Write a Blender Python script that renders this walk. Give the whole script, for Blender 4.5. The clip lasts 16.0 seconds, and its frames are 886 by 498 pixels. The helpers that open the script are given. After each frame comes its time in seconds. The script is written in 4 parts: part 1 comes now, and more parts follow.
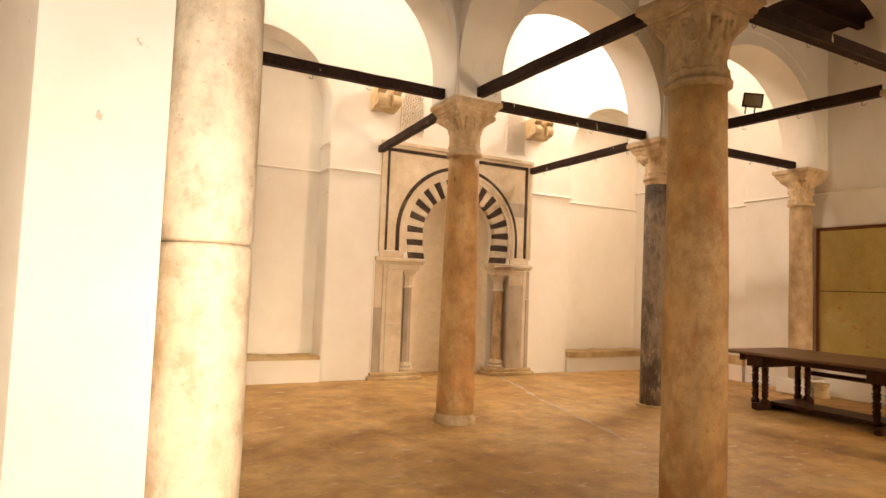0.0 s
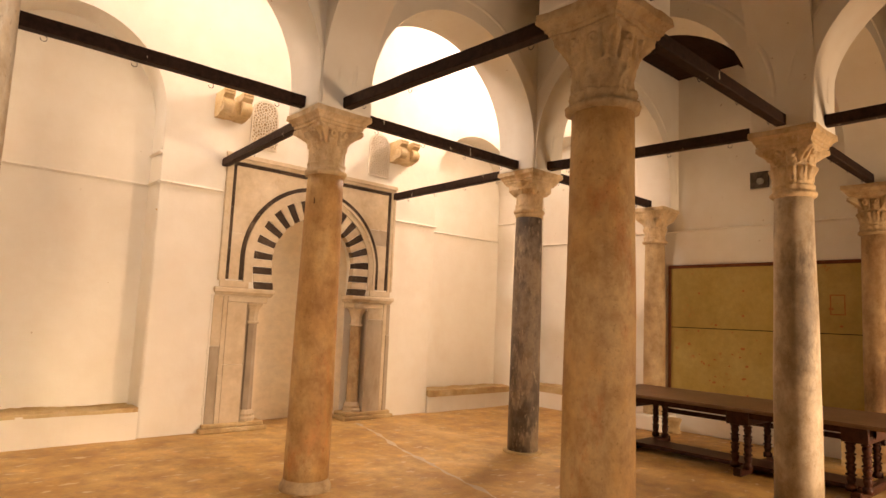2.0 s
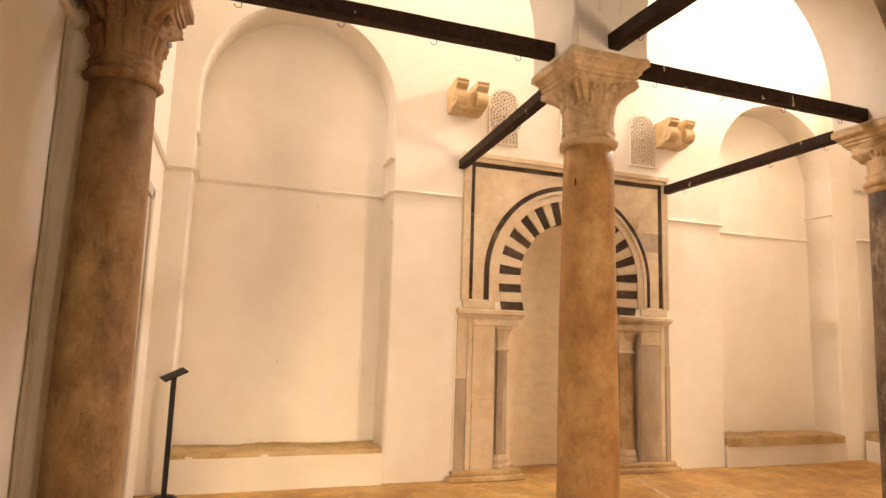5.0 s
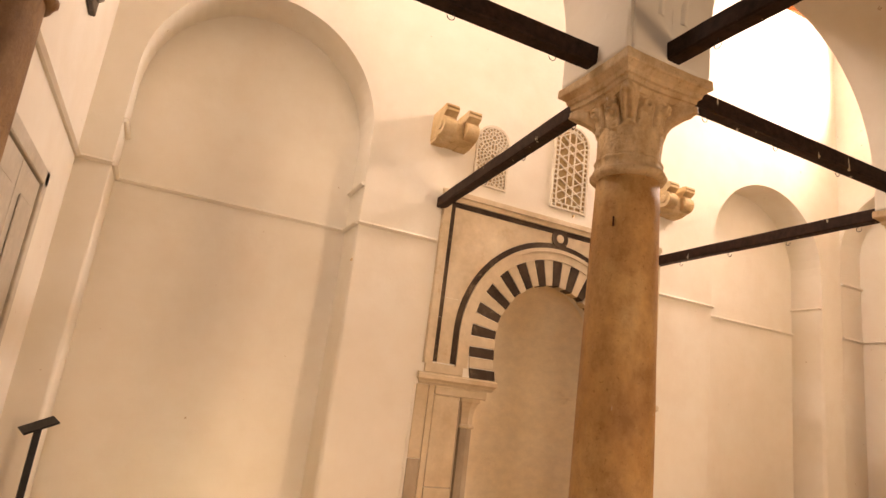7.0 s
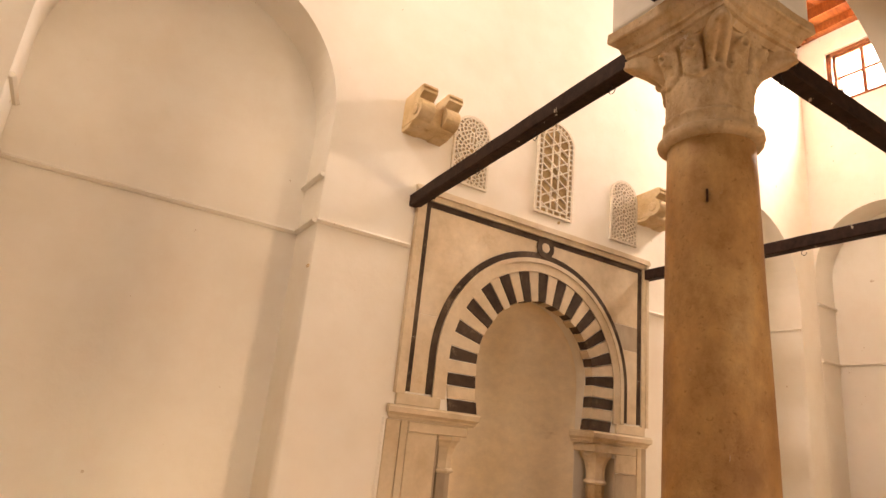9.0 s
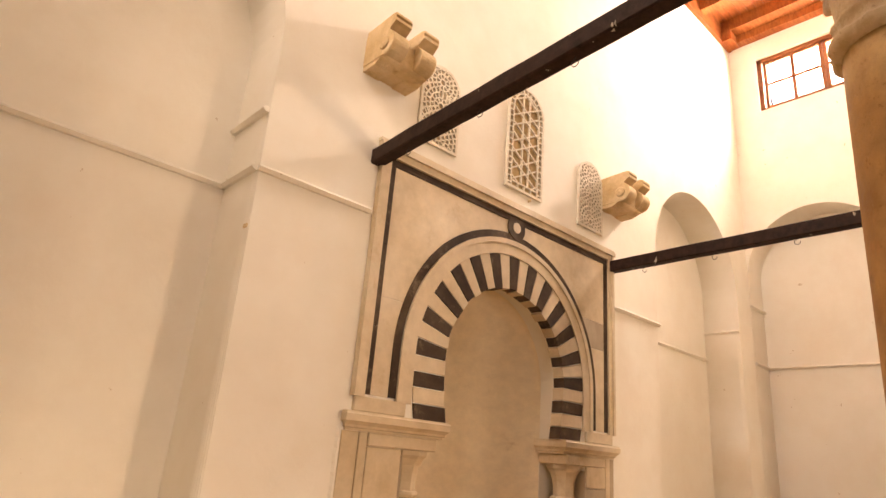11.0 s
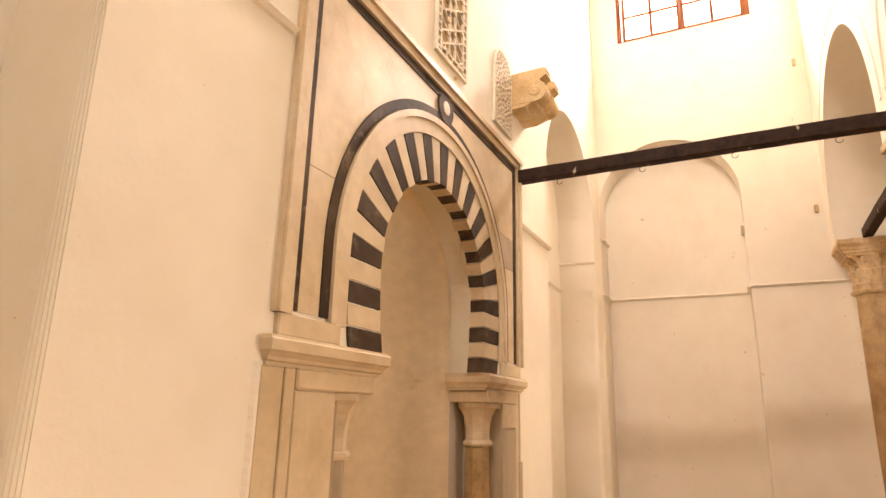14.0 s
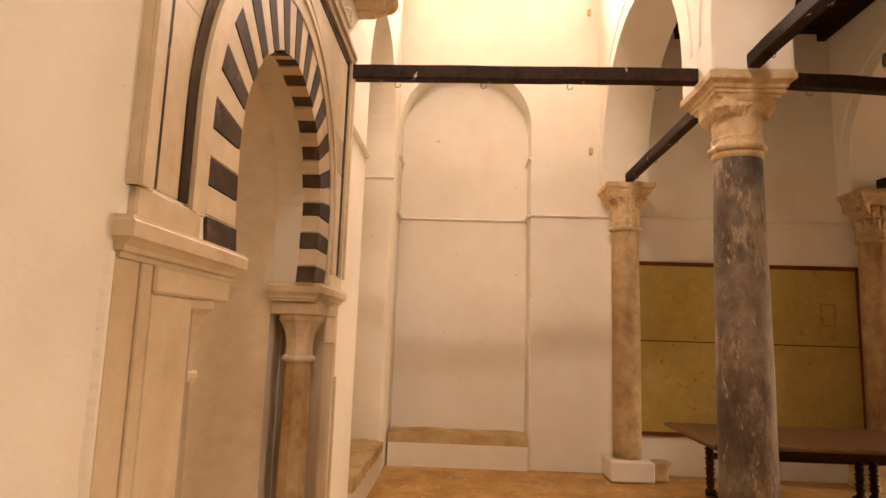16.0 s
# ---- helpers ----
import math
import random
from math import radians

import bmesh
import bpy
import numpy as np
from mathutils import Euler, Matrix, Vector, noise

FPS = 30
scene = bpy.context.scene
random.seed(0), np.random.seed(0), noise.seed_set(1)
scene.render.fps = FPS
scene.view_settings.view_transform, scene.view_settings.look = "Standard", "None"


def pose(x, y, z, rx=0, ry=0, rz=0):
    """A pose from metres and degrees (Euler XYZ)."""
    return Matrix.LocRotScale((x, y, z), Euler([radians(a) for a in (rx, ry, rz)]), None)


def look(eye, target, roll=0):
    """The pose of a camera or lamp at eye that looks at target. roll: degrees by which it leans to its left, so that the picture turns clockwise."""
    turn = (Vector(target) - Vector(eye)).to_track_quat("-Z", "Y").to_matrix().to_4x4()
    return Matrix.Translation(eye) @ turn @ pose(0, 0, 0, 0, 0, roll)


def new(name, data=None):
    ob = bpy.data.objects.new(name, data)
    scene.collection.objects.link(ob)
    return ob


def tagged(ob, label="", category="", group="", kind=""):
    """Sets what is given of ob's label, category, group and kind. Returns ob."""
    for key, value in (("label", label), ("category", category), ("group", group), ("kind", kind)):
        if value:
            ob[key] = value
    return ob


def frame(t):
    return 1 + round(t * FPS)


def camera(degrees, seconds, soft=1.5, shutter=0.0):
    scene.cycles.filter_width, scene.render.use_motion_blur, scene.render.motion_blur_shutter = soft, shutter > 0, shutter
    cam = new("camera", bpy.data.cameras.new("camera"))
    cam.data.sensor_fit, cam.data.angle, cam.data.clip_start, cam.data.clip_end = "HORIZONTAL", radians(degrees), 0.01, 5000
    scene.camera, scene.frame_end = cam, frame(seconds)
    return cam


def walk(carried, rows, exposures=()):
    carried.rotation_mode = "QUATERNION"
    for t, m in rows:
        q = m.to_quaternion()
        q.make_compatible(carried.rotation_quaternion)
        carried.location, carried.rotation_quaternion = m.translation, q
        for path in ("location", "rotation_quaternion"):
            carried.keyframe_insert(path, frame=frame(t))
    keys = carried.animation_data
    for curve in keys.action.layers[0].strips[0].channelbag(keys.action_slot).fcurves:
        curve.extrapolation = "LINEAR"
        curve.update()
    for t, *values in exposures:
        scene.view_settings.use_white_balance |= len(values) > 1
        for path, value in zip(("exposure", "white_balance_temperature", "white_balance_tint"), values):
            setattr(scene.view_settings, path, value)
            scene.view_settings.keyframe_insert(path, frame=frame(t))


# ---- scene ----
cam = camera(71.6, 16.0)
PATH = [
    (0, (-0.047, 0.052, 1.469), (0.878, 1.821, 1.588), 2.2),
    (0.5, (0.102, 0.354, 1.517), (0.923, 2.159, 1.781), 3.2),
    (1, (0.232, 0.519, 1.534), (1.246, 2.234, 1.716), 3.5),
    (1.5, (0.263, 0.725, 1.571), (1.506, 2.282, 1.745), 2.9),
    (2, (0.3, 0.84, 1.61), (1.613, 2.332, 1.83), 2.5),
    (2.5, (0.39, 1.005, 1.583), (1.677, 2.525, 1.762), 2.8),
    (3, (0.562, 1.232, 1.52), (1.682, 2.869, 1.781), 0.8),
    (3.5, (0.662, 1.495, 1.621), (1.669, 3.212, 1.822), -1.1),
    (4, (0.79, 1.791, 1.637), (1.597, 3.607, 1.865), -2.1),
    (4.2, (0.838, 1.925, 1.621), (1.559, 3.777, 1.85), -1.9),
    (6.3, (1.132, 3.008, 1.609), (1.826, 4.846, 1.984), 6.1),
    (6.5, (1.142, 3.141, 1.622), (1.841, 4.963, 2.06), 6.6),
    (7, (1.135, 3.483, 1.639), (1.915, 5.262, 2.115), 7.3),
    (7.5, (1.082, 3.794, 1.656), (2.034, 5.482, 2.149), 6.0),
    (8, (1.149, 4.08, 1.649), (2.064, 5.78, 2.171), 6.3),
    (8.5, (1.212, 4.319, 1.658), (2.082, 6.025, 2.235), 5.8),
    (9, (1.227, 4.557, 1.669), (2.189, 6.21, 2.255), 6.2),
    (9.2, (1.224, 4.665, 1.679), (2.227, 6.291, 2.272), 6.0),
    (11.5, (1.374, 6.05, 1.639), (2.702, 7.375, 2.332), 4.6),
    (12, (1.469, 6.313, 1.64), (2.881, 7.531, 2.364), 4.6),
    (12.5, (1.493, 6.564, 1.645), (3.036, 7.661, 2.29), 5.1),
    (13, (1.508, 6.882, 1.626), (3.199, 7.765, 2.224), 2.4),
    (13.5, (1.572, 7.116, 1.619), (3.294, 7.983, 2.153), 2.8),
    (14, (1.676, 7.326, 1.611), (3.411, 8.175, 2.13), 1.3),
    (14.5, (1.729, 7.481, 1.615), (3.547, 8.2, 2.035), 1.4),
    (15, (1.744, 7.698, 1.619), (3.657, 8.175, 1.95), 0.8),
    (15.5, (1.765, 7.879, 1.614), (3.729, 8.146, 1.887), 0.9),
    (16, (1.879, 7.999, 1.598), (3.859, 8.071, 1.875), 1.9),
]
walk(cam, [(t, look(eye, target, roll)) for t, eye, target, roll in PATH],
     exposures=[(0.0, 0.37, 6450, 13), (2.0, 0.27, 6900, 19), (4.0, 0.46, 6700, 16), (6.5, 0.03, 7000, 21), (9.0, -0.03, 6700, 18), (11.5, 0.08, 6600, 17), (13.5, 0.30, 6550, 15), (15.0, 0.30, 6700, 16), (16.0, 0.0, 7100, 22)])

# ---- world and lights ----
world = bpy.data.worlds.new("world")
scene.world = world
world.use_nodes = True
wn = world.node_tree.nodes
sky = wn.new("ShaderNodeTexSky")
sky.sky_type, sky.sun_disc = "NISHITA", False
sky.sun_elevation, sky.sun_rotation = radians(48), radians(200)
wn["Background"].inputs["Strength"].default_value = 0.05
world.node_tree.links.new(sky.outputs[0], wn["Background"].inputs["Color"])


def area_lamp(name, eye, target, sx, sy, watts, colour):
    data = bpy.data.lights.new(name, "AREA")
    data.shape, data.size, data.size_y, data.energy, data.color = "RECTANGLE", sx, sy, watts, colour
    ob = new(name, data)
    ob.matrix_world = look(eye, target)
    return ob


sun = bpy.data.lights.new("sun", "SUN")
sun.energy, sun.angle, sun.color = 3.0, radians(0.6), (1.0, 0.93, 0.82)
new("sun", sun).matrix_world = look((0, 0, 20), (-3.0, 7.0, 12.0))
area_lamp("window_daylight", (10.0, 7.70, 7.25), (6.0, 7.70, 5.6), 1.55, 0.8, 740, (1.0, 0.86, 0.745))
# Lamp in an unseen west opening, added to brighten the east wall.
area_lamp("added_west_fill", (-0.1, 7.70, 7.25), (8.5, 7.60, 3.2), 1.55, 0.8, 125, (1.0, 0.84, 0.70)).data.spread = radians(110)
area_lamp("doorway_daylight", (0.30, -0.62, 1.35), (0.9, 8.9, 1.0), 1.1, 2.3, 44, (1.0, 0.84, 0.68)).data.spread = radians(90)
# Narrow second lamp, added to throw a bright patch on the west blind arch.
area_lamp("doorway_patch_fill", (0.32, -0.64, 1.25), (1.6, 8.9, 0.35), 0.9, 1.9, 4.3, (1.0, 0.78, 0.45)).data.spread = radians(19)
area_lamp("side_door_daylight", (7.9, -2.45, 1.20), (7.0, 3.2, 0.7), 1.3, 2.0, 125, (1.0, 0.74, 0.48)).data.spread = radians(92)


# ---- materials ----
def material(name, build):
    m = bpy.data.materials.new(name)
    m.use_nodes = True
    t = m.node_tree
    build(t, t.nodes["Principled BSDF"])
    return m


def tex(t, kind, scale, detail=6.0, rough=0.6, stretch=(1, 1, 1)):
    co = t.nodes.new("ShaderNodeNewGeometry")
    mp = t.nodes.new("ShaderNodeMapping")
    mp.inputs["Scale"].default_value = stretch
    t.links.new(co.outputs["Position"], mp.inputs[0])
    n = t.nodes.new(kind)
    n.inputs["Scale"].default_value = scale
    if kind == "ShaderNodeTexNoise":
        n.inputs["Detail"].default_value, n.inputs["Roughness"].default_value = detail, rough
    t.links.new(mp.outputs[0], n.inputs["Vector"])
    return n.outputs["Fac"] if kind == "ShaderNodeTexNoise" else n.outputs[0]


def ramp(t, fac, *stops):
    r = t.nodes.new("ShaderNodeValToRGB")
    e = r.color_ramp.elements
    while len(e) < len(stops):
        e.new(0.5)
    for el, (p, c) in zip(e, stops):
        el.position, el.color = p, (*c, 1)
    t.links.new(fac, r.inputs[0])
    return r.outputs[0]


def mix(t, fac, a, b, mode="MIX"):
    m = t.nodes.new("ShaderNodeMix")
    m.data_type, m.blend_type = "RGBA", mode
    for k, v in ((0, fac), (6, a), (7, b)):
        if isinstance(v, bpy.types.NodeSocket):
            t.links.new(v, m.inputs[k])
        elif k == 0:
            m.inputs[0].default_value = v
        else:
            m.inputs[k].default_value = (*v, 1)
    return m.outputs[2]


def bump(t, p, height, strength, dist=0.01):
    b = t.nodes.new("ShaderNodeBump")
    b.inputs["Strength"].default_value, b.inputs["Distance"].default_value = strength, dist
    t.links.new(height, b.inputs["Height"])
    t.links.new(b.outputs[0], p.inputs["Normal"])


def surface(base, dark, light, big=0.8, fine=12.0, rough=0.8, relief=0.3, dist=0.006, stain=None, stain_at=(0.55, 0.72), stain_scale=1.6, stretch=(1, 1, 1), gloss=0.2):
    """Base colour with large clouds, fine grain, and stains with a shape of their own."""
    def build(t, p):
        a = tex(t, "ShaderNodeTexNoise", big, 8, 0.6, stretch)
        f = tex(t, "ShaderNodeTexNoise", fine, 8, 0.7, stretch)
        c = ramp(t, a, (0.3, dark), (0.5, base), (0.72, light))
        g = ramp(t, f, (0.3, (0.82, 0.82, 0.82)), (0.7, (1.0, 1.0, 1.0)))
        c = mix(t, 1.0, c, g, "MULTIPLY")
        if stain:
            s = tex(t, "ShaderNodeTexNoise", stain_scale, 10, 0.72, stretch)
            k = ramp(t, s, (stain_at[0], (0, 0, 0)), (stain_at[1], (1, 1, 1)))
            c = mix(t, k, c, stain)
        t.links.new(c, p.inputs["Base Color"])
        p.inputs["Roughness"].default_value = rough
        p.inputs["Specular IOR Level"].default_value = gloss
        bump(t, p, f, relief, dist)
    return build


def plaster_build(t, p):
    a = tex(t, "ShaderNodeTexNoise", 0.55, 6, 0.55)
    b = tex(t, "ShaderNodeTexNoise", 3.1, 8, 0.62)
    f = tex(t, "ShaderNodeTexNoise", 55.0, 6, 0.7)
    c = ramp(t, a, (0.34, (0.785, 0.735, 0.635)), (0.52, (0.83, 0.787, 0.69)), (0.68, (0.84, 0.807, 0.72)))
    c = mix(t, 1.0, c, ramp(t, b, (0.30, (0.96, 0.945, 0.92)), (0.6, (1, 1, 1))), "MULTIPLY")
    st = tex(t, "ShaderNodeTexNoise", 0.85, 9, 0.62, (1, 1, 0.6))
    c = mix(t, ramp(t, st, (0.56, (0, 0, 0)), (0.74, (0.5, 0.5, 0.5))), c, (0.72, 0.62, 0.50))
    ch = tex(t, "ShaderNodeTexNoise", 11.0, 3, 0.6)
    c = mix(t, ramp(t, ch, (0.725, (0, 0, 0)), (0.74, (0.7, 0.7, 0.7))), c, (0.50, 0.39, 0.26))
    t.links.new(c, p.inputs["Base Color"])
    p.inputs["Roughness"].default_value = 0.85
    s = t.nodes.new("ShaderNodeMath")
    s.operation = "MULTIPLY_ADD"
    s.inputs[1].default_value = 0.045
    t.links.new(f, s.inputs[0])
    t.links.new(b, s.inputs[2])
    bump(t, p, s.outputs[0], 0.26, 0.025)


def wood_build(dark, light, rough, scale=1.0, stretch=(1, 1, 1), specks=False):
    def build(t, p):
        a = tex(t, "ShaderNodeTexNoise", 9.0 * scale, 8, 0.65, stretch)
        b = tex(t, "ShaderNodeTexNoise", 1.2, 5, 0.6)
        c = ramp(t, a, (0.3, dark), (0.7, light))
        c = mix(t, 1.0, c, ramp(t, b, (0.3, (0.75, 0.72, 0.7)), (0.7, (1, 1, 1))), "MULTIPLY")
        if specks:
            w = tex(t, "ShaderNodeTexNoise", 16.0, 3, 0.5, (1, 1, 0.35))
            c = mix(t, ramp(t, w, (0.705, (0, 0, 0)), (0.715, (1, 1, 1))), c, (0.42, 0.36, 0.27))
        t.links.new(c, p.inputs["Base Color"])
        p.inputs["Roughness"].default_value = rough
        p.inputs["Specular IOR Level"].default_value = 0.12
        bump(t, p, a, 0.3, 0.004)
    return build


def floor_build(t, p):
    a = tex(t, "ShaderNodeTexNoise", 0.9, 8, 0.62)
    b = tex(t, "ShaderNodeTexNoise", 5.0, 10, 0.7)
    f = tex(t, "ShaderNodeTexNoise", 38.0, 8, 0.75)
    c = ramp(t, a, (0.36, (0.52, 0.31, 0.092)), (0.5, (0.63, 0.40, 0.138)), (0.64, (0.70, 0.49, 0.20)))
    c = mix(t, 1.0, c, ramp(t, b, (0.32, (0.62, 0.54, 0.44)), (0.47, (0.9, 0.87, 0.82)), (0.6, (1.0, 1.0, 1.0)), (0.68, (1.3, 1.28, 1.24))), "MULTIPLY")
    c = mix(t, 1.0, c, ramp(t, f, (0.3, (0.85, 0.85, 0.85)), (0.65, (1.0, 1.0, 1.0))), "MULTIPLY")
    d = tex(t, "ShaderNodeTexNoise", 2.3, 8, 0.6)
    c = mix(t, 1.0, c, ramp(t, d, (0.34, (0.76, 0.69, 0.60)), (0.52, (1.0, 0.99, 0.97)), (0.68, (1.2, 1.19, 1.15))), "MULTIPLY")
    k = tex(t, "ShaderNodeTexNoise", 6.5, 4, 0.55, (0.7, 1.6, 1))
    c = mix(t, ramp(t, k, (0.62, (0, 0, 0)), (0.67, (0.8, 0.8, 0.8))), c, (0.66, 0.52, 0.31))
    t.links.new(c, p.inputs["Base Color"])
    t.links.new(ramp(t, b, (0.3, (0.45, 0.45, 0.45)), (0.7, (0.7, 0.7, 0.7))), p.inputs["Roughness"])
    bump(t, p, b, 0.35, 0.012)


PLASTER = material("white_plaster", plaster_build)
FLOOR = material("worn_stone_floor", floor_build)
def shaft_stone(dark, base, light, patch, patch_at, pale, pale_at, rough=0.55, big=1.1):
    """Weathered column stone: large clouds, coloured patches, dark pits and pale scuffs."""
    def build(t, p):
        a = tex(t, "ShaderNodeTexNoise", big, 9, 0.66, (1, 1, 0.6))
        b = tex(t, "ShaderNodeTexNoise", 7.0, 9, 0.72, (1, 1, 0.8))
        s = tex(t, "ShaderNodeTexNoise", 1.9, 10, 0.7, (1.2, 1.2, 0.5))
        w = tex(t, "ShaderNodeTexNoise", 9.0, 10, 0.8, (1.6, 1.6, 0.55))
        f = tex(t, "ShaderNodeTexNoise", 42.0, 8, 0.75)
        c = ramp(t, a, (0.40, dark), (0.5, base), (0.60, light))
        c = mix(t, ramp(t, s, (patch_at[0], (0, 0, 0)), (patch_at[1], (1, 1, 1))), c, patch)
        c = mix(t, 1.0, c, ramp(t, b, (0.38, (0.78, 0.71, 0.62)), (0.5, (0.97, 0.96, 0.95)), (0.62, (1.14, 1.13, 1.10))), "MULTIPLY")
        c = mix(t, ramp(t, w, (pale_at[0], (0, 0, 0)), (pale_at[1], (1, 1, 1))), c, pale)
        c = mix(t, 1.0, c, ramp(t, f, (0.32, (0.62, 0.56, 0.50)), (0.42, (1, 1, 1))), "MULTIPLY")
        t.links.new(c, p.inputs["Base Color"])
        t.links.new(ramp(t, b, (0.3, (rough - 0.1,) * 3), (0.7, (rough + 0.2,) * 3)), p.inputs["Roughness"])
        p.inputs["Specular IOR Level"].default_value = 0.3
        h = t.nodes.new("ShaderNodeMath")
        h.operation = "MULTIPLY_ADD"
        h.inputs[1].default_value = 0.35
        t.links.new(f, h.inputs[0])
        t.links.new(b, h.inputs[2])
        bump(t, p, h.outputs[0], 0.5, 0.012)
    return build


STONE_BEIGE = material("beige_limestone", shaft_stone((0.40, 0.275, 0.137), (0.475, 0.34, 0.182), (0.535, 0.41, 0.24), (0.45, 0.29, 0.14), (0.56, 0.70), (0.62, 0.52, 0.38), (0.66, 0.72)))
STONE_ORANGE = material("orange_limestone", shaft_stone((0.41, 0.225, 0.078), (0.525, 0.325, 0.128), (0.59, 0.41, 0.195), (0.52, 0.225, 0.075), (0.55, 0.66), (0.55, 0.42, 0.26), (0.645, 0.69)))
STONE_BROWN = material("brown_stained_limestone", shaft_stone((0.25, 0.145, 0.065), (0.38, 0.24, 0.115), (0.48, 0.34, 0.18), (0.20, 0.115, 0.055), (0.52, 0.64), (0.50, 0.38, 0.24), (0.70, 0.75)))
STONE_PALE = material("pale_limestone", shaft_stone((0.54, 0.39, 0.21), (0.61, 0.455, 0.265), (0.67, 0.53, 0.34), (0.55, 0.36, 0.17), (0.57, 0.72), (0.74, 0.67, 0.55), (0.6, 0.7)))
STONE_CREAM = material("cream_limestone", shaft_stone((0.64, 0.54, 0.37), (0.71, 0.61, 0.45), (0.77, 0.69, 0.54), (0.62, 0.47, 0.27), (0.56, 0.64), (0.80, 0.74, 0.62), (0.58, 0.68)))
STONE_DARK = material("dark_grey_marble", shaft_stone((0.075, 0.058, 0.045), (0.15, 0.118, 0.09), (0.24, 0.193, 0.145), (0.30, 0.235, 0.165), (0.53, 0.59), (0.46, 0.37, 0.26), (0.565, 0.63), 0.55, 2.1))
STONE_GREY = material("grey_streaked_limestone", shaft_stone((0.30, 0.24, 0.165), (0.47, 0.385, 0.27), (0.58, 0.49, 0.36), (0.17, 0.13, 0.09), (0.57, 0.70), (0.60, 0.52, 0.40), (0.66, 0.72), 0.48))
# Plaster made tan and lighter for warm bounced light; brown stain is its own.
APSE_PLASTER = material("bounce_tinted_stained_plaster", surface((0.87, 0.755, 0.565), (0.83, 0.69, 0.48), (0.89, 0.80, 0.63), 0.9, 7, 0.85, 0.2, 0.008, (0.42, 0.29, 0.16), (0.62, 0.80), 1.5, (1, 1, 1.6)))
MARBLE = material("aged_white_marble", surface((0.67, 0.55, 0.375), (0.55, 0.43, 0.27), (0.75, 0.645, 0.48), 2.2, 9, 0.5, 0.2, 0.003, (0.46, 0.32, 0.17), (0.58, 0.78), 2.5))
MARBLE_GREY = material("grey_veined_marble", surface((0.47, 0.385, 0.275), (0.34, 0.265, 0.18), (0.58, 0.49, 0.36), 2.5, 9, 0.5, 0.2, 0.003, (0.29, 0.215, 0.14), (0.58, 0.75), 2.0, (1, 1, 0.4)))
BLACK = material("black_marble", surface((0.075, 0.052, 0.036), (0.040, 0.027, 0.019), (0.135, 0.098, 0.068), 3.2, 20, 0.62, 0.25, 0.003, (0.24, 0.18, 0.12), (0.57, 0.72), 5, gloss=0.06))
CARVED = material("honey_carved_stone", surface((0.66, 0.49, 0.27), (0.52, 0.36, 0.17), (0.74, 0.59, 0.38), 4, 24, 0.8, 0.6, 0.008, (0.28, 0.16, 0.06), (0.6, 0.75), 5))
STUCCO = material("cream_carved_stucco", surface((0.79, 0.71, 0.57), (0.72, 0.63, 0.49), (0.84, 0.77, 0.64), 5, 30, 0.85, 0.3, 0.004))
# Dark amber carries the shade of the screens' openings; the wall is uncut there.
HOLE_SHADE = material("amber_opening_shade", surface((0.44, 0.315, 0.155), (0.33, 0.22, 0.10), (0.50, 0.37, 0.20), 5, 20, 0.9, 0.3, 0.004))
BEAM = material("dark_stained_beam", wood_build((0.017, 0.0095, 0.007), (0.052, 0.028, 0.019), 0.6, 2.0, (1, 1, 1), True))
TABLE = material("dark_varnished_wood", wood_build((0.035, 0.012, 0.007), (0.085, 0.032, 0.018), 0.38, 2.0))
TABLETOP = material("dusty_tabletop_wood", wood_build((0.15, 0.085, 0.045), (0.27, 0.165, 0.09), 0.45, 1.5, (3, 0.4, 1)))
CEIL_RED = material("red_brown_ceiling_wood", wood_build((0.19, 0.052, 0.013), (0.34, 0.115, 0.03), 0.5, 1.2, (0.5, 3, 1)))
CEIL_DARK = material("dark_ceiling_wood", wood_build((0.018, 0.008, 0.005), (0.045, 0.018, 0.011), 0.7, 1.2, (0.5, 3, 1)))
FRAMEWOOD = material("window_frame_wood", wood_build((0.16, 0.055, 0.02), (0.28, 0.11, 0.04), 0.55, 2.0))
BOARDFRAME = material("board_frame_wood", wood_build((0.12, 0.035, 0.012), (0.22, 0.075, 0.025), 0.45, 2.0))
BOARD = material("mustard_painted_board", surface((0.47, 0.345, 0.10), (0.40, 0.285, 0.075), (0.52, 0.40, 0.14), 1.3, 12, 0.55, 0.15, 0.003, (0.45, 0.20, 0.06), (0.63, 0.67), 4.5))
ROUGH_STONE = material("rough_bench_stone", surface((0.60, 0.44, 0.22), (0.46, 0.30, 0.135), (0.70, 0.56, 0.34), 3, 22, 0.9, 0.8, 0.015, (0.28, 0.17, 0.08), (0.6, 0.75), 4))
DOORPAINT = material("cream_painted_door", surface((0.62, 0.57, 0.47), (0.55, 0.50, 0.40), (0.68, 0.64, 0.55), 2, 15, 0.5, 0.15, 0.003))
METAL = material("black_painted_metal", surface((0.012, 0.011, 0.011), (0.008, 0.008, 0.008), (0.022, 0.02, 0.018), 6, 30, 0.42, 0.1, 0.002))
GREYMETAL = material("grey_weathered_metal", surface((0.11, 0.09, 0.07), (0.06, 0.05, 0.04), (0.18, 0.15, 0.12), 12, 40, 0.45, 0.2, 0.002))
LENSGLASS = material("dull_lamp_glass", surface((0.45, 0.43, 0.38), (0.38, 0.36, 0.32), (0.5, 0.48, 0.44), 8, 30, 0.12, 0.02, 0.001))


def pane_build(t, p):
    p.inputs["Base Color"].default_value = (1, 1, 1, 1)
    p.inputs["Roughness"].default_value = 0.05
    p.inputs["Transmission Weight"].default_value = 1.0
    p.inputs["IOR"].default_value = 1.1


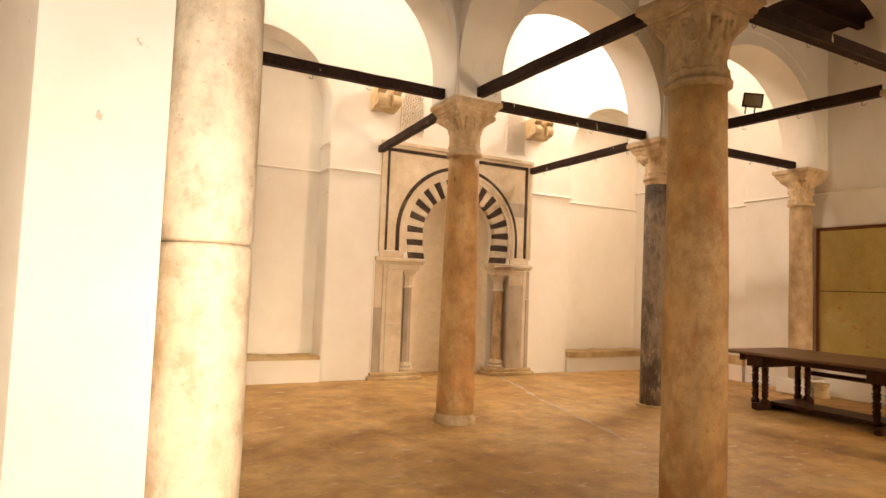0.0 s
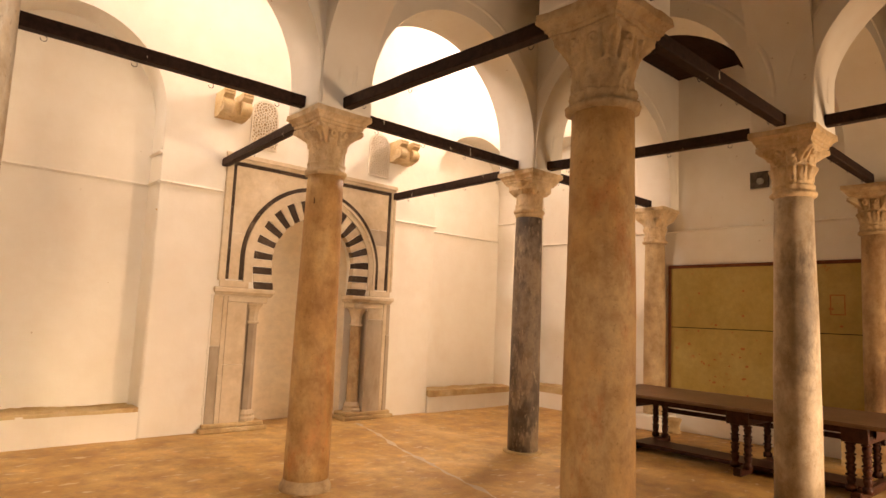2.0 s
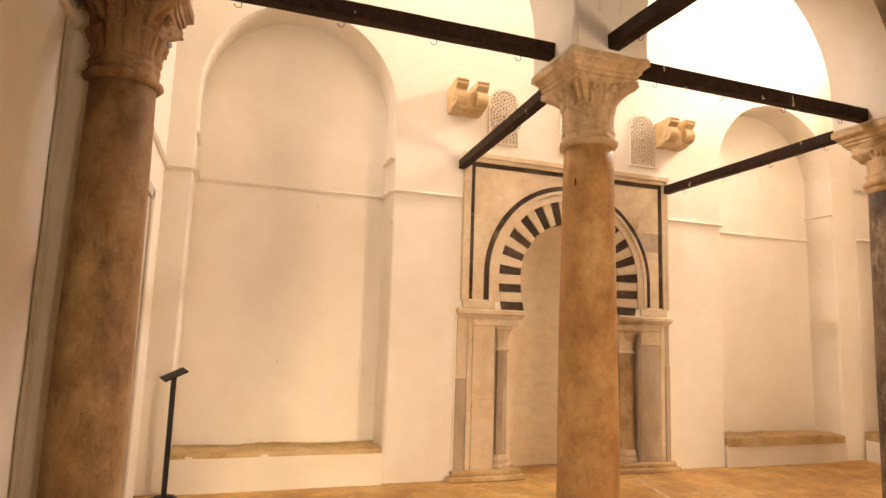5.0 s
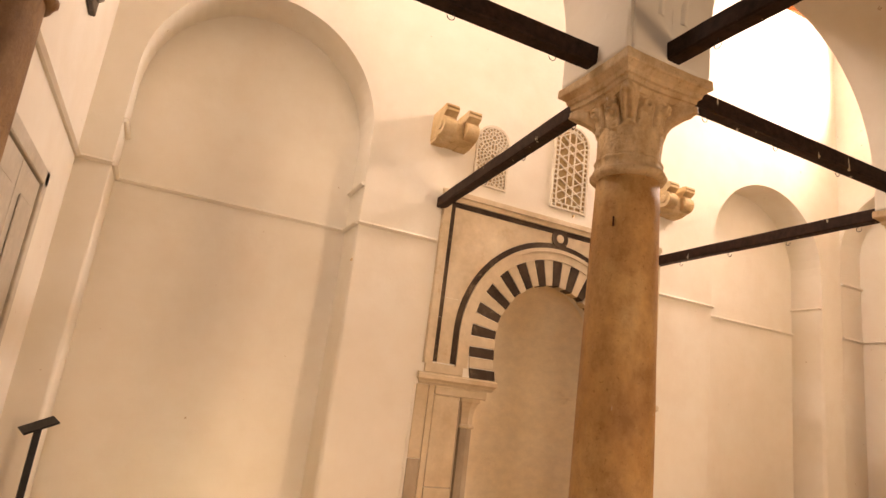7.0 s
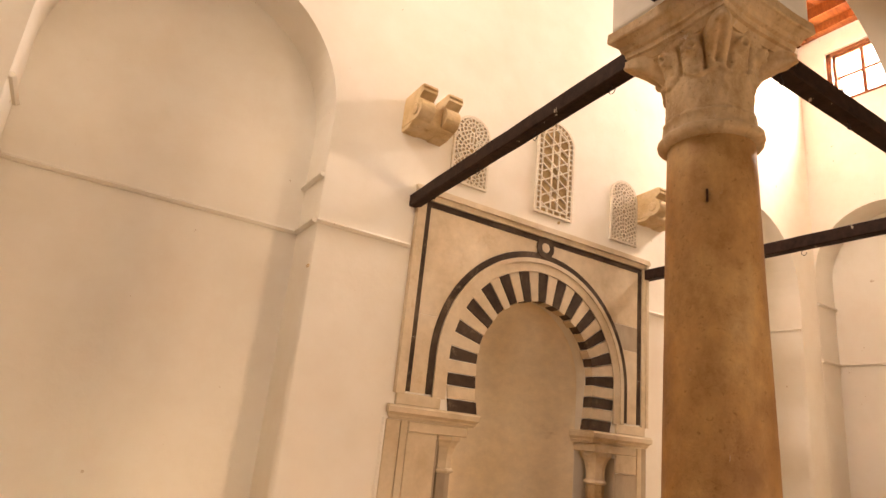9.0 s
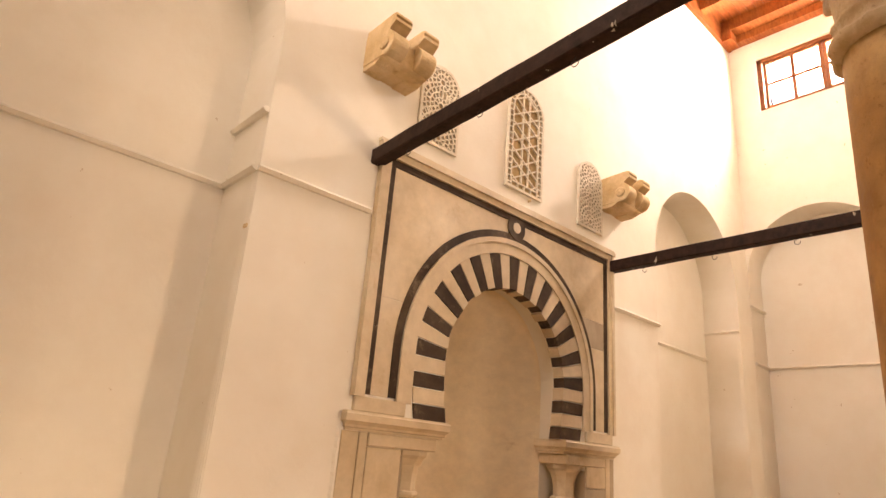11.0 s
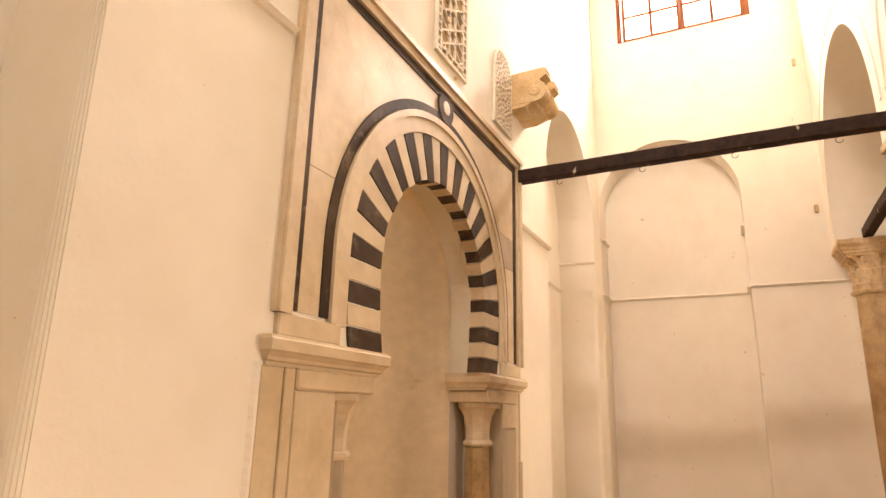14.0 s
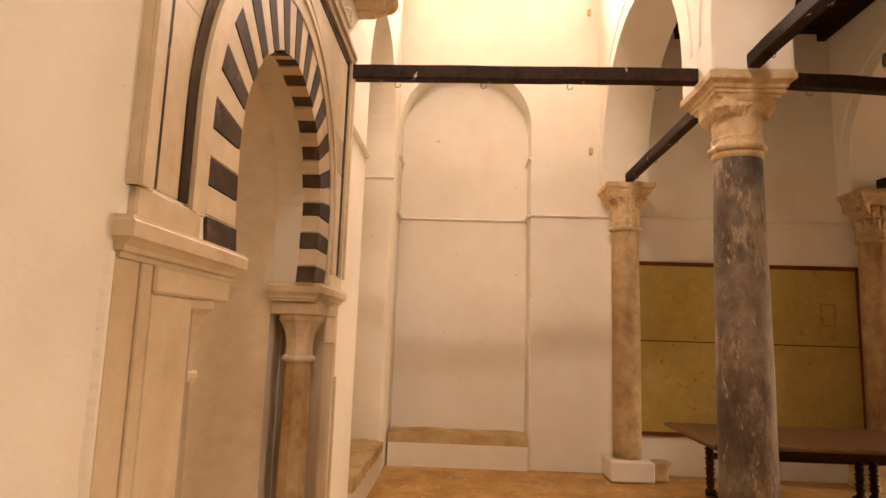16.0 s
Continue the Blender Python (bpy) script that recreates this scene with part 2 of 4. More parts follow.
PANE = material("clear_window_glass", pane_build)


# ---- mesh helpers ----
def link(name, bm, mat, parent=None, label="", smooth=False):
    me = bpy.data.meshes.new(name)
    bmesh.ops.recalc_face_normals(bm, faces=bm.faces)
    bm.to_mesh(me)
    bm.free()
    if mat:
        me.materials.append(mat)
    if smooth:
        for f in me.polygons:
            f.use_smooth = True
    ob = new(name, me)
    if parent:
        ob.parent = parent
    if label:
        ob["label"] = label
    return ob


def part(name, bm, mat, parent, label="", smooth=False):
    return link(name, bm, mat, parent, label, smooth)


def thing(name, label, category, m=None, group=""):
    ob = new(name)
    ob.empty_display_size = 0.2
    if m:
        ob.matrix_world = m
    return tagged(ob, label, category, group)


def structure(name, bm, mat, label, smooth=False):
    return tagged(link(name, bm, mat, None, "", smooth), label, "", "", "structure")


def box(bm, x0, x1, y0, y1, z0, z1, bevel=0.0, seg=1):
    g = bmesh.ops.create_cube(bm, size=1.0, matrix=Matrix.LocRotScale(((x0 + x1) / 2, (y0 + y1) / 2, (z0 + z1) / 2), None, (abs(x1 - x0), abs(y1 - y0), abs(z1 - z0))))
    if bevel:
        es = list({e for v in g["verts"] for e in v.link_edges})
        bmesh.ops.bevel(bm, geom=es, offset=bevel, segments=seg, profile=0.5, affect="EDGES")
    return bm


def boxes(*rows, bevel=0.0):
    bm = bmesh.new()
    for r in rows:
        box(bm, *r, bevel=bevel)
    return bm


def lathe(profile, segs=28, bm=None, cx=0.0, cy=0.0, wobble=0.0):
    """Turned solid about z from (radius, height) pairs, capped."""
    bm = bm or bmesh.new()
    rings = []
    for r, z in profile:
        ring = []
        for i in range(segs):
            a = 2 * math.pi * i / segs
            k = 1 + wobble * noise.noise((math.cos(a) * 1.3, math.sin(a) * 1.3, z * 1.7))
            ring.append(bm.verts.new((cx + r * k * math.cos(a), cy + r * k * math.sin(a), z)))
        rings.append(ring)
    for a, b in zip(rings, rings[1:]):
        for i in range(segs):
            j = (i + 1) % segs
            bm.faces.new((a[i], a[j], b[j], b[i]))
    bm.faces.new(rings[0][::-1])
    bm.faces.new(rings[-1])
    return bm


def prism(poly, d0, d1, m=None, bm=None):
    """Outline in (u, z), made solid from depth d0 to d1; m places (u, depth, z)."""
    bm = bm or bmesh.new()
    m = m or Matrix()
    a = [bm.verts.new(m @ Vector((u, d0, z))) for u, z in poly]
    b = [bm.verts.new(m @ Vector((u, d1, z))) for u, z in poly]
    bm.faces.new(a)
    bm.faces.new(b[::-1])
    n = len(poly)
    for i in range(n):
        j = (i + 1) % n
        bm.faces.new((a[i], b[i], b[j], a[j]))
    return bm


def along(p0, p1):
    """Pose whose x axis runs on the floor from p0 towards p1, and the length."""
    d = Vector((p1[0] - p0[0], p1[1] - p0[1]))
    return pose(p0[0], p0[1], 0, 0, 0, math.degrees(math.atan2(d.y, d.x))), d.length


def soften(bm, test, width, seg=3):
    """Round the edges whose two ends pass the test."""
    es = [e for e in bm.edges if all(test(v.co) for v in e.verts)]
    bmesh.ops.bevel(bm, geom=es, offset=width, segments=seg, profile=0.5, affect="EDGES")


def absorb(bm, other):
    me = bpy.data.meshes.new("tmp")
    other.to_mesh(me)
    other.free()
    bm.from_mesh(me)
    bpy.data.meshes.remove(me)


# ---- plan ----
WALL_N, NICHE_N = 8.91, 9.36          # north wall face and niche backs
WALL_E, NICHE_E = 9.69, 10.13         # east wall face and niche back
WALL_W, WALL_S = 0.27, -2.5           # west and south faces
WEST_BAY = -0.38                      # west face of the entrance bay
SPRING = 3.50                         # top of the abaci
CEIL_N, CEIL_S = 7.97, 5.60           # ceilings over the north aisle and over the rest
A, B, C, D = (3.28, 5.99), (6.32, 6.02), (6.60, 2.97), (3.41, 2.95)
W1, W2, E1, E2 = (0.345, 5.99), (0.285, 2.985), (9.46, 6.02), (9.50, 3.0)
MX = 4.88                             # axis of the prayer niche

# ---- floor, walls, ceilings ----
bm = bmesh.new()
bmesh.ops.create_grid(bm, x_segments=110, y_segments=124, size=0.5, matrix=Matrix.LocRotScale((4.9, 3.45, 0), None, (12.4, 13.7, 1)))
for v in bm.verts:
    v.co.z = 0.012 * noise.noise(v.co * 0.9) + 0.006 * noise.noise(v.co * 3.3) - 0.006
structure("floor", bm, FLOOR, "worn ochre stone and earth floor, uneven and stained", True)


def notched(outer, notches, z1, z0=0.0):
    """Wall outline from u0 to u1 with arched openings standing on its foot: (left, right, spring, crown radius)."""
    u0, u1 = outer
    pts = [(u0, z0)]
    for l, r, spring, k in notches:
        cu, rad = (l + r) / 2, (r - l) / 2
        pts.append((l, z0))
        pts += [(cu + rad * math.cos(math.pi - math.pi * i / 28), spring + k * math.sin(math.pi * i / 28)) for i in range(29)]
        pts.append((r, z0))
    pts += [(u1, z0), (u1, z1), (u0, z1)]
    return pts


MR, MZ = 0.69, 2.29                   # radius and centre of the prayer niche's arch


def mihrab_half(z, r):
    """Half width of the horseshoe below its centre."""
    return r - 0.05 * ((MZ - z) / 0.43) ** 2 if z < MZ else math.sqrt(max(r * r - (z - MZ) ** 2, 0))


# north wall: front layer with two blind arches and the prayer niche
west_niche, east_niche = (0.53, 2.62, 4.04, 1.08), (7.19, 9.27, 3.97, 1.03)
left = notched((WEST_BAY - 0.6, 3.6), [west_niche], CEIL_N + 0.3)
right = notched((6.1, WALL_E + 0.44), [east_niche], CEIL_N + 0.3)
bm = prism(left, WALL_N, NICHE_N)
soften(bm, lambda v: abs(v.y - WALL_N) < 1e-4 and 0.5 < v.x < 2.65, 0.05, 5)
b2 = prism(right, WALL_N, NICHE_N)
soften(b2, lambda v: abs(v.y - WALL_N) < 1e-4 and 7.1 < v.x < 9.3, 0.05, 5)
absorb(bm, b2)
mid = [(3.6, 1.7), (MX - 0.76, 1.7), (MX - 0.76, 1.882)] + [(MX - mihrab_half(1.882 + 0.408 * i / 6, MR + 0.004), 1.882 + 0.408 * i / 6) for i in range(0, 6)]
mid += [(MX - (MR + 0.004) * math.cos(math.pi * i / 32), MZ + (MR + 0.004) * math.sin(math.pi * i / 32)) for i in range(33)]
mid += [(MX + mihrab_half(1.882 + 0.408 * i / 6, MR + 0.004), 1.882 + 0.408 * i / 6) for i in range(5, -1, -1)] + [(MX + 0.76, 1.882), (MX + 0.76, 1.7), (6.1, 1.7), (6.1, CEIL_N + 0.3), (3.6, CEIL_N + 0.3)]
prism(mid, WALL_N, WALL_N + 0.11, bm=bm)
wide = [(3.6, 1.7), (MX - 0.74, 1.7)] + [(MX - 0.745 * math.cos(math.pi * i / 32), MZ + 0.745 * math.sin(math.pi * i / 32)) for i in range(33)] + [(MX + 0.74, 1.7), (6.1, 1.7), (6.1, CEIL_N + 0.3), (3.6, CEIL_N + 0.3)]
prism(wide, WALL_N + 0.11, NICHE_N, bm=bm)
# jambs below the imposts, each with a nook for a colonette
for s in (-1, 1):
    xs = sorted((3.6 if s < 0 else 6.1, MX + s * 0.99))
    box(bm, xs[0], xs[1], WALL_N, NICHE_N, 0, 1.7)
    xs = sorted((MX + s * 0.99, MX + s * 0.742))
    box(bm, xs[0], xs[1], WALL_N + 0.27, NICHE_N, 0, 1.7)
box(bm, WEST_BAY - 0.6, 3.95, NICHE_N, NICHE_N + 0.3, 0, CEIL_N + 0.3)
box(bm, 5.81, NICHE_E + 0.3, NICHE_N, NICHE_N + 0.3, 0, CEIL_N + 0.3)
box(bm, 3.95, 5.81, NICHE_N, NICHE_N + 0.3, 3.1, CEIL_N + 0.3)
structure("wall_north", bm, PLASTER, "white limewashed wall with shallow blind arches")

# apse of the prayer niche: half round plan and a quarter dome
bm = bmesh.new()
rows = []
for k in range(25):
    z = 1.0 * k / 12 * MZ if k <= 12 else MZ
    phi = 0 if k <= 12 else math.pi / 2 * (k - 12) / 12
    rad = 0.74 * math.cos(phi) if k > 12 else 0.74
    zz = z + 0.74 * math.sin(phi)
    rows.append([bm.verts.new((MX + rad * math.cos(math.pi * i / 32), WALL_N + 0.275 + 0.40 * rad * math.sin(math.pi * i / 32), zz)) for i in range(33)])
for a, b in zip(rows, rows[1:]):
    for i in range(32):
        bm.faces.new((a[i], a[i + 1], b[i + 1], b[i]))
bmesh.ops.remove_doubles(bm, verts=bm.verts, dist=1e-4)
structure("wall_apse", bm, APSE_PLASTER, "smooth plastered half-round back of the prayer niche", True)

# east wall: front layer with a blind arch beside the north wall, window high above
m_e = Matrix(((0, 1, 0, 0), (1, 0, 0, 0), (0, 0, 1, 0), (0, 0, 0, 1)))
WY0, WY1, WZ0, WZ1 = 6.83, 8.54, 6.785, 7.67
bm = prism(notched((WALL_S, WALL_N), [(7.17, 8.905, 4.33, 0.865)], WZ0), WALL_E, NICHE_E, m_e)
soften(bm, lambda v: abs(v.x - WALL_E) < 1e-4 and 7.1 < v.y < 8.89, 0.05, 5)
box(bm, WALL_E, NICHE_E, WALL_S, WY0, WZ0, CEIL_N + 0.3)
box(bm, WALL_E, NICHE_E, WY1, WALL_N, WZ0, CEIL_N + 0.3)
box(bm, WALL_E, NICHE_E, WY0, WY1, WZ1, CEIL_N + 0.3)
box(bm, NICHE_E, NICHE_E + 0.3, WALL_S, NICHE_N, 0, 6.0)
structure("wall_east", bm, PLASTER, "white limewashed wall with a blind arch and a high window")
# The gap at window height is out of view, added for the west lamp.
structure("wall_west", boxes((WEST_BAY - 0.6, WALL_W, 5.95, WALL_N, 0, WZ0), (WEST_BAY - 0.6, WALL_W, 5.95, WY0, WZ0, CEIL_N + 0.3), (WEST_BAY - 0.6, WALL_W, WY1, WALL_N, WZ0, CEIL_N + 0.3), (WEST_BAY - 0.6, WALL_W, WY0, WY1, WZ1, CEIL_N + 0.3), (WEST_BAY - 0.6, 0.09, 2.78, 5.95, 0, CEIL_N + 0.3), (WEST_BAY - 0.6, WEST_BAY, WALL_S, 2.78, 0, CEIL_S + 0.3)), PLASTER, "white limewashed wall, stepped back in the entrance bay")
# Forward wall at y -0.66 is unseen, added to seat the doorway lamps nearer.
structure("wall_south", boxes((WEST_BAY - 0.6, -0.3, WALL_S - 0.4, WALL_S, 0, CEIL_S + 0.3), (0.9, 7.2, WALL_S - 0.4, WALL_S, 0, CEIL_S + 0.3), (8.6, NICHE_E + 0.3, WALL_S - 0.4, WALL_S, 0, CEIL_S + 0.3), (7.2, 8.6, WALL_S - 0.4, WALL_S, 2.3, CEIL_S + 0.3), (-0.3, 0.9, WALL_S - 0.4, WALL_S, 2.5, CEIL_S + 0.3), (WEST_BAY, -0.27, -1.05, -0.66, 0, CEIL_S + 0.1), (0.89, 1.62, -1.05, -0.66, 0, CEIL_S + 0.1), (-0.27, 0.89, -1.05, -0.66, 2.56, CEIL_S + 0.1)), PLASTER, "plain white wall with the entrance doorway, and a forward wall added out of view")


def arcade(name, p0, p1, z1, thick, drop=0.0, half=0.285, rise=None):
    """Wall on an arch between two column centres."""
    m, length = along(p0, p1)
    r = length / 2 - half
    spring = 3.77 if rise is None else rise
    foot = SPRING + drop
    poly = [(0, foot), (half + 0.012, foot)]
    poly += [(length / 2 - r * math.cos(math.pi * i / 36), spring + min(r, 1.36) * math.sin(math.pi * i / 36)) for i in range(37)]
    poly += [(length - half - 0.012, foot), (length, foot), (length, z1), (0, z1)]
    bm = prism(poly, -thick / 2, thick / 2)
    soften(bm, lambda v: abs(abs(v.y) - thick / 2) < 1e-4 and v.z < z1 - 0.01 and 0.01 < v.x < length - 0.01 and v.z > foot - 0.001, 0.022)
    bm.transform(m)
    wall = structure(name, bm, PLASTER, "white plastered stilted arch on stone columns")
    # soft raised line round the arch on both faces
    for s in (-1, 1):
        bm = bmesh.new()
        rings = []
        for k in range(45):
            a = math.pi * k / 44
            rings.append([bm.verts.new(m @ Vector((length / 2 - rr * math.cos(a), s * (thick / 2 + d), spring + (rr if r < 1.36 else rr - r + 1.36) * math.sin(a)))) for rr, d in ((r + 0.18, -0.001), (r + 0.19, 0.010), (r + 0.215, 0.010), (r + 0.23, -0.001))])
        for a, b in zip(rings, rings[1:]):
            for q in range(3):
                bm.faces.new((a[q], b[q], b[q + 1], a[q + 1]))
        link("arch_line", bm, PLASTER, wall, "", True)
    return wall


arcade("arcade_1", W1, A, CEIL_N + 0.2, 0.57)
arcade("arcade_2", A, B, CEIL_N + 0.2, 0.57)
arcade("arcade_3", B, (WALL_E + 0.02, 6.02), CEIL_N + 0.2, 0.57)
arcade("arcade_4", W2, D, CEIL_S + 0.2, 0.57)
arcade("arcade_5", D, C, CEIL_S + 0.2, 0.57, rise=4.15)
arcade("arcade_6", C, (WALL_E + 0.02, 3.0), CEIL_S + 0.2, 0.57)
arcade("arcade_7", D, A, CEIL_S + 0.18, 0.56, 0.003, 0.281)
pier_wall = arcade("arcade_8", C, B, CEIL_S + 0.18, 0.56, 0.003, 0.281)
arcade("arcade_9", (3.45, WALL_S), D, CEIL_S + 0.18, 0.56, 0.003, 0.281, 3.9)
arcade("arcade_10", (6.65, WALL_S), C, CEIL_S + 0.18, 0.56, 0.003, 0.281, 3.9)

# ceilings: boards on joists
bm = boxes((WEST_BAY - 0.6, NICHE_E + 0.3, 5.8, NICHE_N + 0.3, CEIL_N + 0.34, CEIL_N + 0.40))
for k in range(10):
    x = 0.55 + k * 1.02
    box(bm, x - 0.07, x + 0.07, 5.9, WALL_N, CEIL_N + 0.12, CEIL_N + 0.34)
for k in range(26):
    y = 6.1 + k * 0.112
    box(bm, WALL_W, WALL_E, y, y + 0.106, CEIL_N + 0.325, CEIL_N + 0.345)
box(bm, WALL_W, WALL_E, WALL_N - 0.05, WALL_N + 0.0, CEIL_N, CEIL_N + 0.34)
box(bm, WALL_E - 0.14, WALL_E, 5.9, WALL_N - 0.05, CEIL_N + 0.02, CEIL_N + 0.2)
box(bm, WALL_E - 0.34, WALL_E - 0.14, 5.9, WALL_N - 0.05, CEIL_N + 0.14, CEIL_N + 0.34)
box(bm, WALL_E - 0.34, WALL_E - 0.05, WALL_N - 0.18, WALL_N - 0.04, CEIL_N - 0.01, CEIL_N + 0.14)
box(bm, WALL_E - 0.34, WALL_E - 0.05, 6.35, 6.49, CEIL_N - 0.01, CEIL_N + 0.14)
structure("ceiling_north_aisle", bm, CEIL_RED, "red-brown varnished board ceiling on joists")
bm = boxes((WEST_BAY - 0.6, NICHE_E + 0.3, WALL_S - 0.4, 5.82, CEIL_S + 0.14, CEIL_S + 0.22))
for k in range(38):
    x = 0.2 + k * 0.252
    box(bm, x, x + 0.244, WALL_S, 5.8, CEIL_S + 0.10, CEIL_S + 0.15)
for k in range(13):
    y = -2.2 + k * 0.62
    if y > 5.7 or abs(y - 2.97) < 0.3:
        continue
    box(bm, WALL_W, WALL_E, y - 0.05, y + 0.05, CEIL_S, CEIL_S + 0.11)
structure("ceiling_south", bm, CEIL_DARK, "dark-stained board ceiling on joists")

# string course along the niches, and short labels at the arch springings
STR = 3.155
bm = bmesh.new()


def string(x0, y0, x1, y1, z=STR, h=0.036, d=0.04):
    """Thin moulding; the wall lies to the left of the way from start to end."""
    m, length = along((x0, y0), (x1, y1))
    poly = [(0.0, z - h * 0.5), (0.0, z + h * 0.5), (-d * 0.6, z + h * 0.5), (-d, z), (-d * 0.5, z - h * 0.5)]
    vs = [[bm.verts.new(m @ Vector((u, p, q))) for p, q in poly] for u in (-0.004, length + 0.004)]
    bm.faces.new(vs[0])
    bm.faces.new(vs[1][::-1])
    for i in range(5):
        j = (i + 1) % 5
        bm.faces.new((vs[0][i], vs[1][i], vs[1][j], vs[0][j]))


string(WALL_W, WALL_N, 0.53, WALL_N)
string(0.53, WALL_N, 0.53, NICHE_N)
string(0.53, NICHE_N, 2.62, NICHE_N)
string(2.62, NICHE_N, 2.62, WALL_N)
string(2.62, WALL_N, 3.42, WALL_N)
string(6.32, WALL_N, 7.19, WALL_N)
string(7.19, NICHE_N, 9.27, NICHE_N)
string(9.27, NICHE_N, 9.27, WALL_N, 3.5)
string(2.62, NICHE_N, 2.62, WALL_N, 3.54)
string(0.53, WALL_N, 0.53, NICHE_N, 3.54)
string(WALL_E, 8.905, NICHE_E, 8.905)
string(NICHE_E, 8.905, NICHE_E, 7.17)
string(NICHE_E, 7.17, WALL_E, 7.17)
string(WALL_E, 7.17, WALL_E, -2.0)
string(WALL_E, 8.905, NICHE_E, 8.905, 3.92)
string(NICHE_E, 7.17, WALL_E, 7.17, 3.92)
string(WALL_W, 5.96, WALL_W, WALL_N)
string(0.09, 2.8, 0.09, 5.9)
structure("trim_string_course", bm, PLASTER, "thin white plaster string course")


def bench(name, x0, x1, y0, y1, z, slab, label):
    bm = boxes((x0, x1, y0, y1, -0.02, z))
    ob = structure(name, bm, PLASTER, label)
    b2 = bmesh.new()
    bmesh.ops.create_grid(b2, x_segments=60, y_segments=14, size=0.5, matrix=Matrix.LocRotScale(((x0 + x1) / 2, (y0 + y1) / 2, 0), None, (x1 - x0 - 0.01, y1 - y0, 1)))
    for v in b2.verts:
        edge = 0.03 * noise.noise(v.co * 5.0)
        v.co.z = z + 0.006 + slab + 0.02 * noise.noise(v.co * 4) + 0.01 * noise.noise(v.co * 14)
        if abs(v.co.y - y0) < 1e-4:
            v.co.y -= 0.012 + 0.02 * noise.noise(v.co * 6)
        v.co.x = min(max(v.co.x + edge, x0 + 0.004), x1 - 0.004)
    g = bmesh.ops.extrude_face_region(b2, geom=b2.faces[:])
    for v in [e for e in g["geom"] if isinstance(e, bmesh.types.BMVert)]:
        v.co.z = z - 0.02
    link("stone_ledge", b2, ROUGH_STONE, ob, "crumbling ochre stone ledge")
    return ob


bench("bench_west_niche", 0.53, 2.62, WALL_N - 0.02, NICHE_N, 0.34, 0.02, "whitewashed bench with a crumbling ledge in a blind arch")
bench("bench_east_niche", 7.19, 9.27, WALL_N - 0.01, NICHE_N, 0.27, 0.08, "whitewashed bench with a bare stone ledge in a blind arch")
bench("bench_side_niche", WALL_E - 0.05, NICHE_E, 7.17, 8.88, 0.28, 0.11, "whitewashed bench with a bare stone ledge in a blind arch")


# ---- columns ----
def smooth(a, b, x):
    u = min(max((x - a) / (b - a), 0.0), 1.0)
    return u * u * (3 - 2 * u)


def bump_at(x, wide):
    return math.exp(-(x / wide) ** 2)


def carving(ang, t, r, corner, style, worn):
    """Radius of a capital's bell at the angle and height share t: stems in pairs up to each corner, curls on each face."""
    rr = r + 0.004 + 0.03 * t ** 3
    q = ((math.degrees(ang) - 45 + 45) % 90) - 45          # degrees from the nearest corner
    f = 45 - abs(q)                                          # degrees from the nearest middle of a face
    if style == "plain":
        return rr + 0.05 * smooth(0.5, 1.0, t)
    low = 0.46 + 0.05 * math.cos(math.radians(q * 8))
    if style == "full":
        # lower ring of upright leaves with drooping tips
        p = ((math.degrees(ang) / 30) % 1.0) - 0.5
        leaf = max(0.0, 1 - (2.2 * p) ** 2) ** 0.5
        rr += leaf * (0.012 + 0.028 * smooth(0.18, 0.42, t)) * (1 - smooth(0.44, 0.50, t)) * smooth(0.04, 0.10, t) * (1 - 0.5 * bump_at(p, 0.05))
        low += 0.06
    on = smooth(low - 0.015, low + 0.02, t)
    flare = smooth(0.50, 0.90, t)
    # the corner horn, its curl, and the hollow between its two stems
    horn = bump_at(q, 15 - 5 * flare)
    rr += on * (0.014 + (corner - r - 0.045) * flare ** 1.5 * horn)
    curl = bump_at(t - 0.86, 0.07)
    rr += 0.022 * curl * bump_at(q, 9)
    rr -= on * 0.050 * bump_at(q, 2.6) * smooth(low + 0.04, low + 0.12, t) * (1 - smooth(0.84, 0.90, t))
    # slanting clefts beside the stems, leaning towards the face as they rise
    lean = abs(q) - 13 - 5 * (t - 0.5)
    rr -= on * 0.040 * bump_at(lean, 2.2) * smooth(low + 0.02, low + 0.10, t) * (1 - smooth(0.90, 0.96, t))
    # curl on the face, with an eye
    d = math.hypot((abs(q) - 27) / 7.5, (t - 0.80) / 0.10)
    rr += 0.030 * smooth(1.15, 0.75, d) - 0.030 * bump_at(d, 0.28)
    rr -= on * 0.030 * bump_at(f, 3.0) * (1 - smooth(0.86, 0.92, t))
    # rows of drilled pits along the leaves
    rr -= on * 0.008 * max(0.0, math.sin(math.radians(q * 26))) * max(0.0, math.sin(t * 58)) * (1 - worn)
    # tops run under the abacus
    return rr


